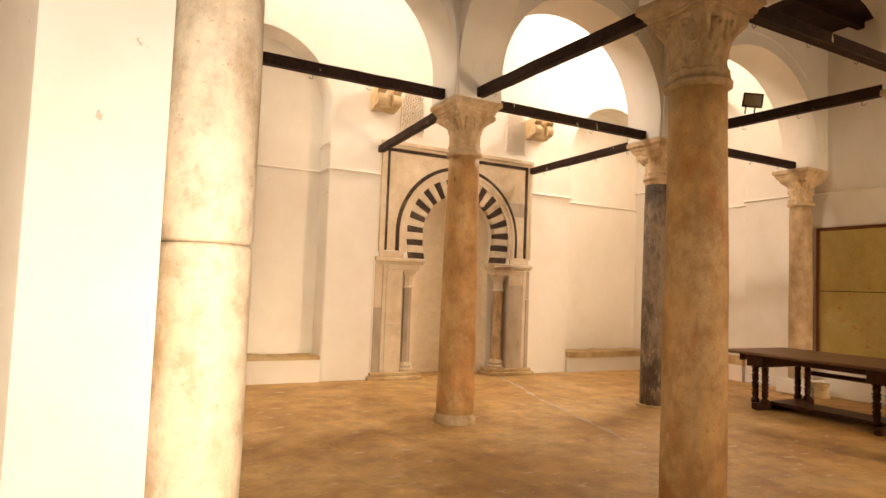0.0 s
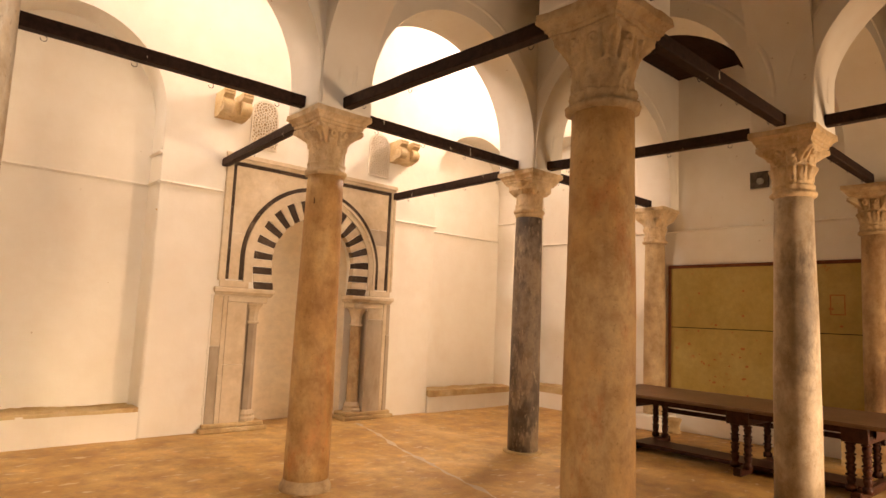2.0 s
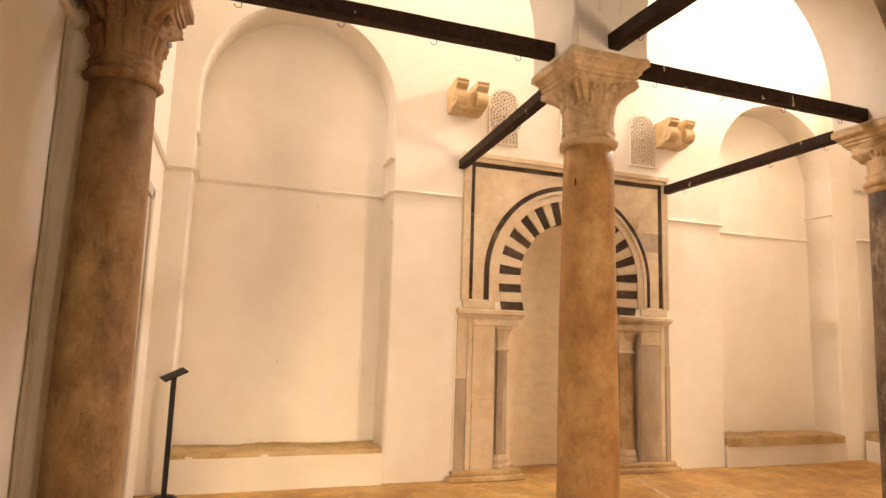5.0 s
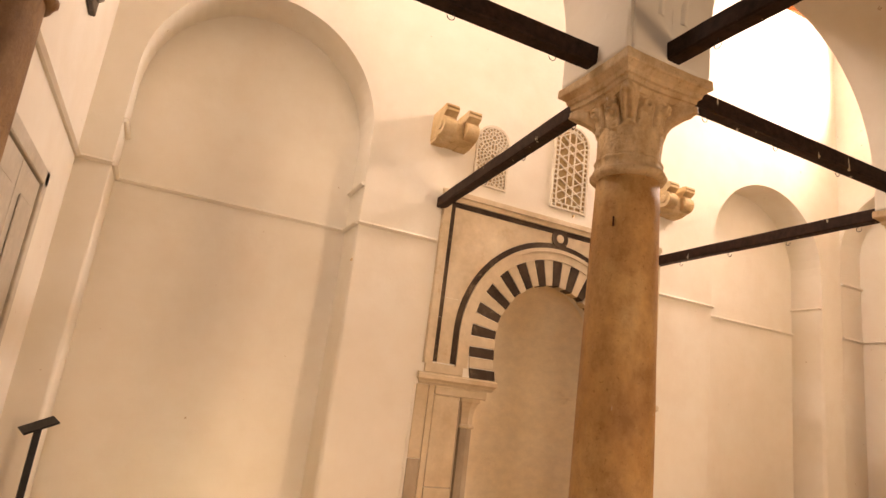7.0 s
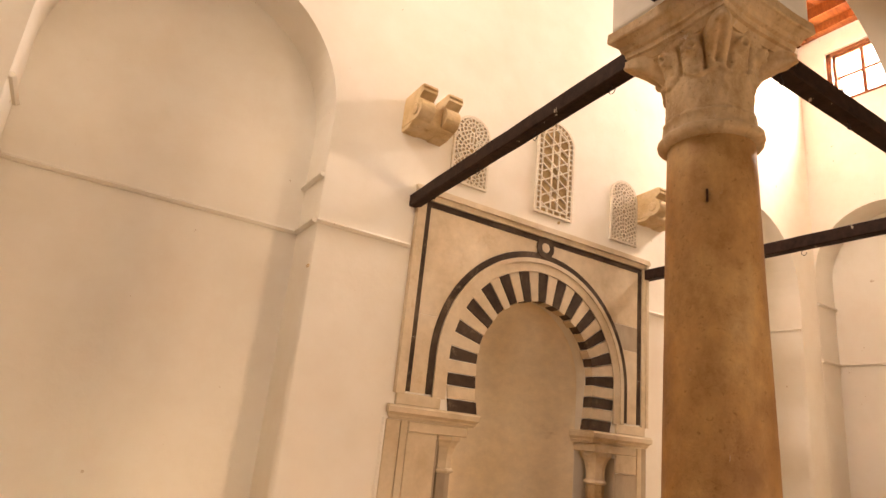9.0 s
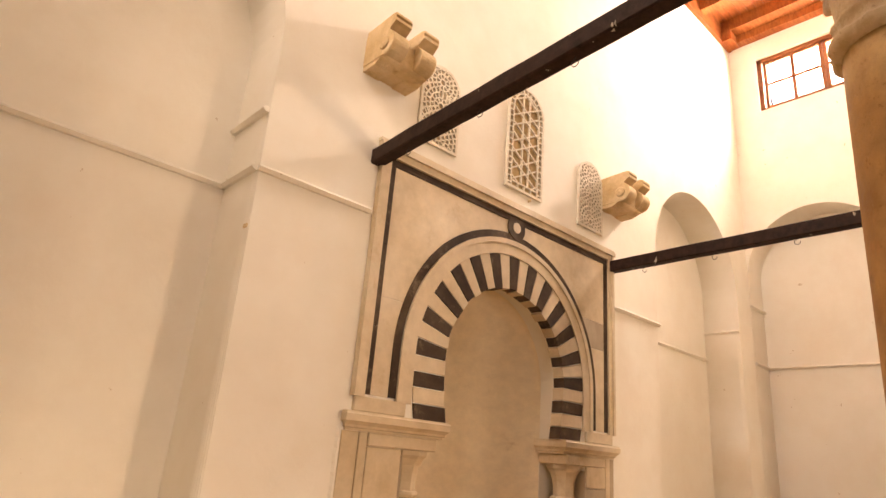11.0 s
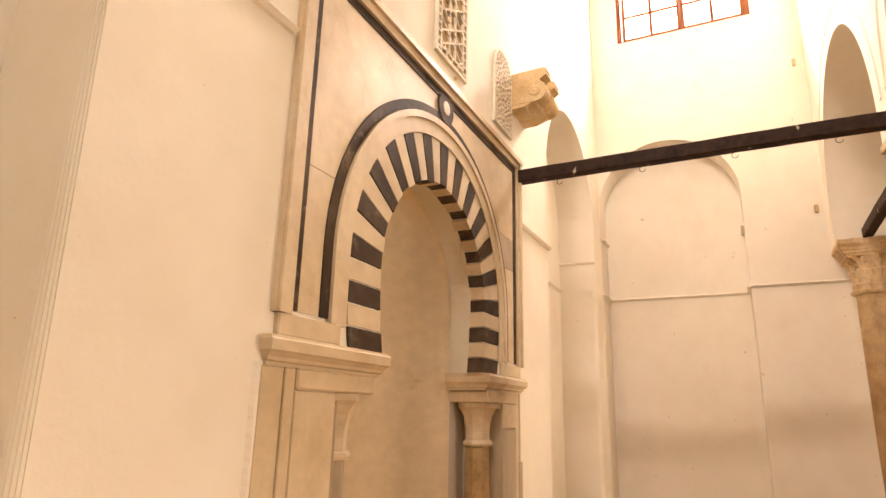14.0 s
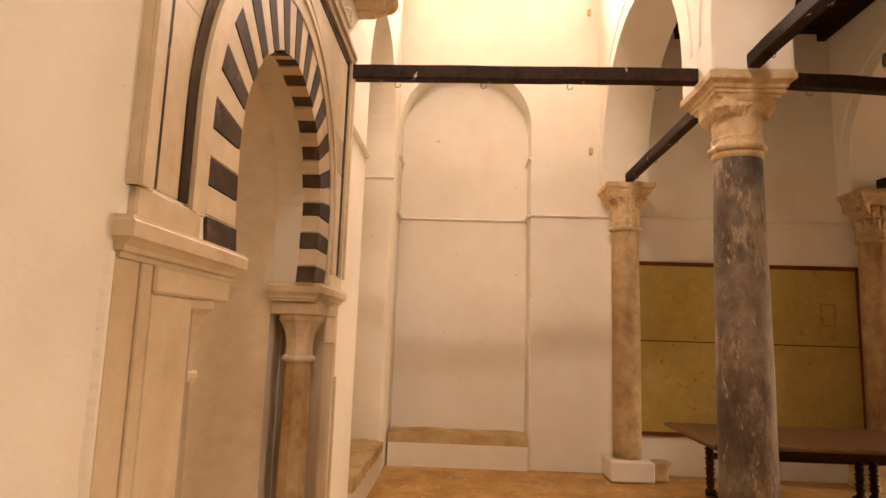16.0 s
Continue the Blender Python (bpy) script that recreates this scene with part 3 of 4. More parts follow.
def carved_bell(neck, za, r, style, worn, corner):
    """Bell of a capital with its ring, band and leaves cut from one stone."""
    bm = bmesh.new()
    segs, rows = 176, 72
    rings = []
    foot = [(r - 0.012, neck - 0.05), (r + 0.018, neck - 0.045), (r + 0.032, neck - 0.028), (r + 0.033, neck - 0.010), (r + 0.022, neck + 0.004), (r + 0.008, neck + 0.008), (r + 0.010, neck + 0.05), (r + 0.014, neck + 0.056), (r + 0.012, neck + 0.068), (r + 0.004, neck + 0.072)]
    for k in range(rows + len(foot)):
        ring = []
        for i in range(segs):
            a = 2 * math.pi * i / segs
            if k < len(foot):
                rr, z = foot[k]
                chip = 0.010 + 0.02 * worn
            else:
                t = (k - len(foot)) / (rows - 1)
                z = neck + 0.076 + (za - neck - 0.076) * t
                plain = r + 0.004 + 0.055 * t ** 2.5
                rr = plain + (carving(a, t, r, corner, style, worn) - plain) * (1 - 0.55 * worn)
                chip = 0.004 + 0.016 * worn
            q = Vector((math.cos(a) * 3, math.sin(a) * 3, z * 9))
            rr += chip * noise.noise(q) + 0.5 * chip * noise.noise(q * 2.7) + 0.0025 * noise.noise(q * 9)
            ring.append(bm.verts.new((rr * math.cos(a), rr * math.sin(a), z)))
        rings.append(ring)
    for a, b in zip(rings, rings[1:]):
        for i in range(segs):
            j = (i + 1) % segs
            bm.faces.new((a[i], a[j], b[j], b[i]))
    bm.faces.new(rings[0][::-1])
    bm.faces.new(rings[-1])
    return bm


def ragged_block(za, half, low):
    """Broken-edged block left where the carving under the abacus has weathered off."""
    bm = bmesh.new()
    n, rows = 96, 8
    rings = []
    for k in range(rows):
        t = k / (rows - 1)
        ring = []
        for i in range(n):
            a = 2 * math.pi * i / n
            sq = half / max(abs(math.cos(a)), abs(math.sin(a)))
            rad = min(sq, half * 1.26) * (0.80 + 0.20 * min(t * 2.6, 1.0))
            q = Vector((math.cos(a) * 4, math.sin(a) * 4, t))
            z = low + (za - low) * t + (1 - t) * 0.035 * noise.noise(q * 2.2)
            ring.append(bm.verts.new((rad * math.cos(a) * (1 + 0.03 * noise.noise(q * 3)), rad * math.sin(a) * (1 + 0.03 * noise.noise(q * 3)), z)))
        rings.append(ring)
    for a, b in zip(rings, rings[1:]):
        for i in range(n):
            bm.faces.new((a[i], a[(i + 1) % n], b[(i + 1) % n], b[i]))
    bm.faces.new(rings[0][::-1])
    bm.faces.new(rings[-1])
    return bm


def concave_square(half, dent, n=12):
    pts = []
    for k in range(4):
        a = radians(90 * k)
        for i in range(n):
            t = i / n * 2 - 1
            x, y = half - dent * (1 - t * t), half * t
            pts.append((x * math.cos(a) - y * math.sin(a), x * math.sin(a) + y * math.cos(a)))
    return pts


def loft_square(rows, dent=0.02):
    """Stack of square plates that join into one moulded block: (half width, height)."""
    bm = bmesh.new()
    rings = [[bm.verts.new((x, y, z)) for x, y in concave_square(h, dent)] for h, z in rows]
    for a, b in zip(rings, rings[1:]):
        n = len(a)
        for i in range(n):
            j = (i + 1) % n
            bm.faces.new((a[i], a[j], b[j], b[i]))
    bm.faces.new(rings[0][::-1])
    bm.faces.new(rings[-1])
    return bm


def column(at, label, mat, cap_mat, r_top, r_bot, neck, abacus=0.30, base=True, style="leaf", base_mat=None, turn=0.0, plinth=0.0, crack=0.0, worn=0.1, foot=0.10):
    col = thing("column", label, "column", pose(at[0], at[1], 0, 0, 0, turn), "columns of the prayer hall")
    z0 = plinth + (foot if base else 0.0)
    prof = []
    for i in range(15):
        t = i / 14
        swell = 0.006 * math.sin(math.pi * t)
        prof.append((r_bot + (r_top - r_bot) * t ** 1.2 + swell, z0 - 0.01 + (neck - z0 + 0.01) * t))
    if crack:
        low = [p for p in prof if p[1] < crack - 0.05] + [(r_bot - 0.004, crack - 0.025), (r_bot - 0.012, crack - 0.012), (r_bot - 0.03, crack - 0.008)]
        high = [(r_bot - 0.03, crack - 0.006), (r_bot - 0.014, crack), (r_bot - 0.004, crack + 0.012)] + [p for p in prof if p[1] > crack + 0.05]
        part("shaft_drum", lathe(low, 32, wobble=0.03), mat, col, "lower drum", True)
        part("shaft_drum", lathe(high, 32, wobble=0.03), mat, col, "upper drum", True)
    else:
        part("shaft", lathe(prof, 32, wobble=0.02), mat, col, "", True)
    if base and foot < 0.05:
        part("base", lathe([(r_bot + 0.05, -0.01), (r_bot + 0.05, 0.012), (r_bot + 0.01, foot)], 24, wobble=0.15), ROUGH_STONE, col, "thin worn foot slab")
    elif base:
        part("base", lathe([(r_bot + 0.026, plinth - 0.02), (r_bot + 0.03, plinth + 0.02), (r_bot + 0.024, plinth + 0.05), (r_bot + 0.009, plinth + 0.065), (r_bot + 0.005, z0)], 28, wobble=0.05), base_mat or mat, col, "chipped moulded foot", True)
    if plinth:
        part("plinth", boxes((-0.25, 0.25, -0.25, 0.25, 0, plinth), bevel=0.02), PLASTER, col, "whitewashed block")
    za = SPRING - 0.15
    cap = part("capital", carved_bell(neck, za, r_top, style, worn, (abacus - 0.03) * 1.30), cap_mat, col, "carved stone capital", True)
    ab = loft_square([(abacus - 0.085, za - 0.015), (abacus - 0.072, za + 0.012), (abacus - 0.058, za + 0.016), (abacus - 0.055, za + 0.04), (abacus - 0.042, za + 0.046), (abacus - 0.036, za + 0.07), (abacus - 0.012, za + 0.092), (abacus - 0.004, za + 0.096), (abacus, za + 0.104), (abacus - 0.002, SPRING + 0.001)], 0.012)
    for v in ab.verts:
        v.co += noise.noise_vector(v.co * 9 + Vector((at[0], at[1], 0))) * (0.003 + 0.016 * worn)
    part("abacus", ab, cap_mat, cap, "moulded square abacus")
    if style == "plain":
        part("capital_block", ragged_block(za, abacus - 0.085, za - 0.13), cap_mat, cap, "block with a broken lower edge")
        for z in (neck - 0.055,):
            part("neck_ring", lathe([(r_top - 0.01, z - 0.045), (r_top + 0.006, z - 0.040), (r_top + 0.011, z), (r_top + 0.006, z + 0.03), (r_top - 0.01, z + 0.034)], 32, wobble=0.06), cap_mat, cap, "", True)
    return col


column_a = column(A, "orange-beige limestone column with carved leaf capital", STONE_ORANGE, STONE_PALE, 0.168, 0.205, 2.95, base_mat=STONE_BEIGE)
bm = boxes((-0.004, 0.004, -0.004, 0.004, -0.026, 0.026), bevel=0.002)
bm.transform(pose(0.178 * math.cos(radians(210)), 0.178 * math.sin(radians(210)), 2.64, 0, 0, 120))
part("slot", bm, TABLE, column_a, "small dark upright slot in the shaft")
column(B, "mottled dark grey marble column with pale broken-edged capital", STONE_DARK, STONE_PALE, 0.165, 0.19, 3.02, style="plain", foot=0.02)
column(C, "streaked grey-beige stone column with moulded capital", STONE_GREY, STONE_PALE, 0.165, 0.20, 2.92, style="full")
column(D, "orange-brown limestone column with weathered leaf capital", STONE_ORANGE, STONE_BEIGE, 0.185, 0.21, 2.92, style="leaf", worn=0.7)
column(W1, "brown-stained limestone column against the wall", STONE_BROWN, STONE_BROWN, 0.165, 0.185, 2.92, style="full")
column(W2, "pale stained limestone column cracked across its shaft", STONE_CREAM, STONE_CREAM, 0.19, 0.205, 2.92, style="full", crack=1.62)
column(E1, "pale beige stone column on a whitewashed block", STONE_BEIGE, STONE_PALE, 0.155, 0.165, 2.98, style="full", base=False, plinth=0.24, worn=0.6)
column(E2, "brown-beige stone column against the wall", STONE_BROWN, STONE_BEIGE, 0.16, 0.175, 2.92, style="full")


# ---- tie beams ----
def tie_beam(p0, p1, z0=3.52, hooks=(), w=0.095, h=0.108, gap0=0.2, gap1=0.2, z1=None):
    m, length = along(p0, p1)
    beam = thing("tie_beam", "dark-stained wooden tie beam with small iron hooks", "beam", m, "tie beams between the columns")
    bm = bmesh.new()
    n = 24
    rows = []
    for i in range(n + 1):
        u = gap0 + (length - gap0 - gap1) * i / n
        zz = z0 + ((z1 or z0) - z0) * i / n
        j = 0.004 * noise.noise((u * 3, p0[0], p0[1]))
        rows.append([bm.verts.new((u, a + j, b + zz + j)) for a, b in ((-w / 2, 0.008), (-w / 2 + 0.008, 0), (w / 2 - 0.008, 0), (w / 2, 0.008), (w / 2, h - 0.008), (w / 2 - 0.008, h), (-w / 2 + 0.008, h), (-w / 2, h - 0.008))])
    for a, b in zip(rows, rows[1:]):
        for k in range(8):
            bm.faces.new((a[k], b[k], b[(k + 1) % 8], a[(k + 1) % 8]))
    bm.faces.new(rows[0][::-1])
    bm.faces.new(rows[-1])
    part("timber", bm, BEAM, beam)
    for f in hooks:
        u = gap0 + (length - gap0 - gap1) * f
        zz = z0 + ((z1 or z0) - z0) * f
        cu = bpy.data.curves.new("hook", "CURVE")
        cu.dimensions, cu.bevel_depth, cu.bevel_resolution = "3D", 0.0025, 1
        sp = cu.splines.new("POLY")
        pts = [(u, 0, zz + 0.01), (u, 0, zz - 0.012)] + [(u + 0.022 * math.sin(radians(a)), 0, zz - 0.034 + 0.022 * math.cos(radians(a))) for a in range(0, 300, 30)]
        sp.points.add(len(pts) - 1)
        for q, c in zip(sp.points, pts):
            q.co = (*c, 1)
        hook = new("hook", cu)
        hook.data.materials.append(METAL)
        hook.parent = beam
    return beam


HK = (0.14, 0.38, 0.62, 0.86)
tie_beam(W1, A, hooks=HK)
tie_beam(A, B, hooks=HK)
tie_beam(B, E1, hooks=HK)
tie_beam(W2, D, hooks=HK)
tie_beam(D, C, hooks=HK)
tie_beam(C, E2, hooks=HK)
tie_beam(D, A, hooks=HK)
tie_beam(C, B, hooks=HK)
tie_beam((6.65, WALL_S), C, hooks=HK, gap0=0)
tie_beam((3.45, WALL_S), D, hooks=HK, gap0=0)
tie_beam(A, (3.43, WALL_N), hooks=HK, gap1=-0.01, z1=3.50)
tie_beam(B, (6.29, WALL_N), hooks=HK, gap1=-0.01, z1=3.49)


# ---- prayer niche facing ----
mihrab = thing("mihrab", "marble-faced prayer niche with a black and white striped horseshoe arch", "prayer niche", pose(MX, WALL_N, 0))


def face(poly, proud, back=0.0, bm=None):
    """Plate on the north wall, in (x from the axis, z)."""
    return prism(poly, -proud, -back, bm=bm)


def rect(x0, x1, z0, z1):
    return [(x0, z0), (x1, z0), (x1, z1), (x0, z1)]


Z0 = 1.88
R1 = 0.955                               # back of the striped stones


def ring_point(s, r):
    """Point at the way s (0 to 1) along the horseshoe of radius r, from its left foot over the crown."""
    leg = MZ - Z0
    total = 2 * leg + math.pi * 0.83
    d = s * total
    if d < leg:
        z = Z0 + d
        return (-(r - 0.04 * ((MZ - z) / 0.41) ** 2), z)
    if d > total - leg:
        z = Z0 + total - d
        return (r - 0.04 * ((MZ - z) / 0.41) ** 2, z)
    a = (d - leg) / 0.83
    return (-r * math.cos(a), MZ + r * math.sin(a))


for i in range(33):
    s0, s1 = i / 33 + 0.0012, (i + 1) / 33 - 0.0012
    rin = MR - random.uniform(0.0, 0.02)
    steps = [s0 + (s1 - s0) * k / 3 for k in range(4)]
    poly = [ring_point(s, rin) for s in steps] + [ring_point(s, R1) for s in steps[::-1]]
    black = i % 2 == 0
    part("voussoir", face(poly, 0.012 if black else 0.010, random.uniform(-0.105, -0.09)), BLACK if black else MARBLE, mihrab, "black marble arch stone" if black else "white marble arch stone")


def band(r0, r1, proud, z_foot, bm=None, n=48):
    """Stilted arch band on two straight legs."""
    outer = [(-r1, z_foot)] + [(-r1 * math.cos(math.pi * i / n), MZ + r1 * math.sin(math.pi * i / n)) for i in range(n + 1)] + [(r1, z_foot)]
    inner = [(r0, z_foot)] + [(r0 * math.cos(math.pi * i / n), MZ + r0 * math.sin(math.pi * i / n)) for i in range(n + 1)] + [(-r0, z_foot)]
    bm = bm or bmesh.new()
    inner = inner[::-1]
    f, b = [[[bm.verts.new((x, -d, z)) for x, z in ring] for ring in (outer, inner)] for d in (proud, 0.0)]
    k = len(outer)
    for i in range(k - 1):
        bm.faces.new((f[0][i], f[0][i + 1], f[1][i + 1], f[1][i]))
        bm.faces.new((f[0][i], b[0][i], b[0][i + 1], f[0][i + 1]))
        bm.faces.new((f[1][i], f[1][i + 1], b[1][i + 1], b[1][i]))
    for i in (0, k - 1):
        bm.faces.new((f[0][i], f[1][i], b[1][i], b[0][i]))
    return bm


part("arch_moulding", band(1.045, 1.085, 0.03, Z0 + 0.09, band(0.958, 1.045, 0.018, Z0 + 0.09)), MARBLE, mihrab, "moulded white marble archivolt")
part("arch_inlay", band(1.087, 1.145, 0.014, Z0 + 0.11), BLACK, mihrab, "black marble arch line")

# spandrel slabs behind the lines
FX0, FX1, FT = -1.43, 1.42, 3.71


def spandrel(side, z0, z1):
    """One level slab of the facing, between the arch line and the upright strip."""
    xo = side * 1.285
    pts = []
    for k in range(25):
        z = z0 + (z1 - z0) * k / 24
        x = 1.147 if z < MZ else math.sqrt(max(1.147 ** 2 - (z - MZ) ** 2, 0.0))
        pts.append((side * max(x, 0.003), z))
    return pts + [(xo, z1), (xo, z0)]


for side, z0, z1, mat, lab in ((-1, 1.99, 2.618, MARBLE, "cream marble slab"), (-1, 2.622, 3.545, MARBLE, "cream marble slab"), (1, 1.99, 2.70, MARBLE, "cream marble slab"),
                               (1, 2.704, 2.95, MARBLE_GREY, "grey-veined marble slab"), (1, 2.954, 3.545, MARBLE, "veined cream marble slab")):
    part("spandrel_panel", face(spandrel(side, z0, z1), 0.006 + random.uniform(0, 0.002)), mat, mihrab, lab)
for s in (-1, 1):
    xs = sorted((s * 1.288, s * 1.336))
    for k, (z0, z1) in enumerate(((Z0 + 0.11, 2.42), (2.424, 2.97), (2.974, 3.545))):
        part("side_inlay", face(rect(xs[0], xs[1], z0, z1), 0.012 + 0.001 * k), BLACK, mihrab, "upright black marble strip")
    xs = sorted((s * 1.338, FX0 if s < 0 else FX1))
    bm = face(rect(xs[0], xs[1], Z0 + 0.09, FT - 0.1), 0.03)
    xe = sorted((s * 1.385, FX0 + 0.004 if s < 0 else FX1 - 0.004))
    face(rect(xe[0], xe[1], Z0 + 0.09, FT - 0.06), 0.045, bm=bm)
    part("side_moulding", bm, MARBLE, mihrab, "moulded white marble edge")
for k in range(5):
    part("top_inlay", face(rect(-1.336 + 0.5344 * k + 0.002, -1.336 + 0.5344 * (k + 1) - 0.002, 3.548, 3.598), 0.012 + 0.001 * (k % 3)), BLACK, mihrab, "level black marble strip")
bm = face(rect(FX0, FX1, 3.60, 3.65), 0.03)
face(rect(FX0 - 0.015, FX1 + 0.015, 3.65, 3.685), 0.05, bm=bm)
face(rect(FX0 - 0.02, FX1 + 0.02, 3.685, FT), 0.035, bm=bm)
part("cornice", bm, MARBLE, mihrab, "moulded white marble top edge")
bm = lathe([(0.048, 0.0), (0.048, 0.02), (0.105, 0.02), (0.105, 0.0)], 28)
bm.transform(pose(0, 0, 3.50, 90, 0, 0))
part("ring_inlay", bm, BLACK, mihrab, "black marble ring at the crown")
bm = lathe([(0.001, 0.0), (0.046, 0.0), (0.046, 0.023), (0.001, 0.025)], 24)
bm.transform(pose(0, 0, 3.50, 90, 0, 0))
part("ring_centre", bm, MARBLE, mihrab)

for s in (-1, 1):
    side = "west" if s < 0 else "east"
    o, i_ = (FX0 - 0.005 if s < 0 else FX1 + 0.005), (-0.66 if s < 0 else 0.70)
    xs = sorted((o, i_))
    # impost: one moulded profile run along the wall and through the reveal
    bm = bmesh.new()
    out = [(0.012, 1.772), (0.012, 1.785), (0.026, 1.790), (0.028, 1.803), (0.046, 1.818), (0.058, 1.825), (0.060, 1.865), (0.052, 1.872), (0.050, 1.882), (0.0, 1.884)]
    ends = []
    for x, k in ((o, 1.0), (i_, -1.0)):
        ends.append([bm.verts.new((x + s * k * d * 0.6, -d, z)) for d, z in out] + [bm.verts.new((x + s * k * d * 0.6, 0.275, z)) for d, z in out[::-1]])
    for e in ends:
        for q in range(9):
            bm.faces.new((e[q], e[q + 1], e[18 - q], e[19 - q]))
    for q in range(20):
        w2 = (q + 1) % 20
        bm.faces.new((ends[0][q], ends[1][q], ends[1][w2], ends[0][w2]))
    part("impost", bm, MARBLE, mihrab, "moulded cream marble impost block")
    e = sorted((s * 1.272, s * 0.715))
    part("lintel_block", boxes((e[0], e[1], -0.030, 0.262, 1.690, 1.771), bevel=0.008), MARBLE, mihrab, "cream marble block over jamb and colonette")
    e = sorted((o - s * 0.03, s * 1.0))
    bm = boxes((e[0], e[1], -0.024, 0.02, 1.885, 1.975), bevel=0.006)
    part("impost_cap", bm, MARBLE, mihrab)
    # facing slabs of the jamb: outer strip, fillet, main slab
    slabs = {-1: ((1.335, 1.46, 0.10, 1.10, 0.014, MARBLE_GREY, "grey marble slab"), (1.335, 1.46, 1.104, 1.77, 0.012, MARBLE, "cream marble slab"),
                  (1.272, 1.332, 0.10, 0.72, 0.026, MARBLE, "narrow cream fillet"), (1.272, 1.332, 0.724, 1.77, 0.018, MARBLE, "narrow cream fillet"),
                  (1.0, 1.268, 0.10, 0.86, 0.024, MARBLE, "pale slab with a worn edge"), (1.0, 1.268, 0.864, 1.688, 0.018, MARBLE, "cream marble slab")),
             1: ((1.36, 1.43, 0.10, 1.28, 0.022, MARBLE_GREY, "grey marble strip"), (1.36, 1.43, 1.284, 1.77, 0.004, MARBLE_GREY, "sunk grey marble strip"),
                 (1.292, 1.356, 0.10, 1.77, 0.016, MARBLE, "narrow cream fillet"),
                 (1.0, 1.288, 0.10, 1.52, 0.020, MARBLE_GREY, "grey-streaked marble slab"), (1.0, 1.270, 1.524, 1.688, 0.026, MARBLE, "cream marble cap slab"))}[s]
    for x0, x1, z0, z1, d, mat, lab in slabs:
        e = sorted((s * x0, s * x1))
        part("jamb_panel", boxes((e[0], e[1], -d, 0.0, z0, z1), bevel=0.004), mat, mihrab, lab)
    part("jamb_panel", boxes((*sorted((s * 0.985, s * 0.999)), -0.016, 0.26, 0.1, 1.655)), MARBLE_GREY, mihrab, "narrow marble return")
    # colonette
    col = new("colonette")
    col.parent = mihrab
    cx, cy = s * 0.865, 0.11
    part("colonette_shaft", lathe([(0.092, 0.24), (0.092, 0.3), (0.088, 0.8), (0.084, 1.42)], 8, cx=cx, cy=cy), STONE_BEIGE if s > 0 else MARBLE_GREY, col)
    part("colonette_base", lathe([(0.135, 0.10), (0.14, 0.14), (0.12, 0.165), (0.128, 0.195), (0.10, 0.25)], 16, cx=cx, cy=cy), MARBLE, col)
    cap = lathe([(0.086, 1.405), (0.104, 1.412), (0.110, 1.425), (0.104, 1.44), (0.088, 1.446), (0.086, 1.50), (0.091, 1.55), (0.104, 1.60), (0.126, 1.64), (0.144, 1.66), (0.148, 1.688)], 8, cx=cx, cy=cy)
    part("colonette_capital", cap, MARBLE, col, "flared eight-sided capital")
    e = sorted((o + s * 0.10, s * 0.62))
    bm = boxes((e[0], e[1], -0.10, 0.28, -0.01, 0.05), (e[0] + 0.04, e[1] - 0.04, -0.06, 0.28, 0.05, 0.105), bevel=0.012)
    part("plinth", bm, ROUGH_STONE, mihrab, "worn stepped stone foot")


# torn plaster edge standing off the outer slabs of the west jamb
bm = bmesh.new()
prev = None
for k in range(90):
    z = 0.08 + 1.70 * k / 89
    w_ = 0.012 + 0.010 * noise.noise((z * 9, 2, 5)) + 0.008 * noise.noise((z * 31, 1, 7))
    x = FX0 - 0.036
    row = [bm.verts.new((x + a, -d, z)) for a, d in ((-0.02 - w_, -0.004), (-w_, 0.013), (0.0, 0.015), (0.003, -0.004))]
    if prev:
        for q in range(3):
            bm.faces.new((prev[q], prev[q + 1], row[q + 1], row[q]))
    prev = row
part("torn_edge", bm, PLASTER, mihrab, "torn white plaster edge beside the slabs")

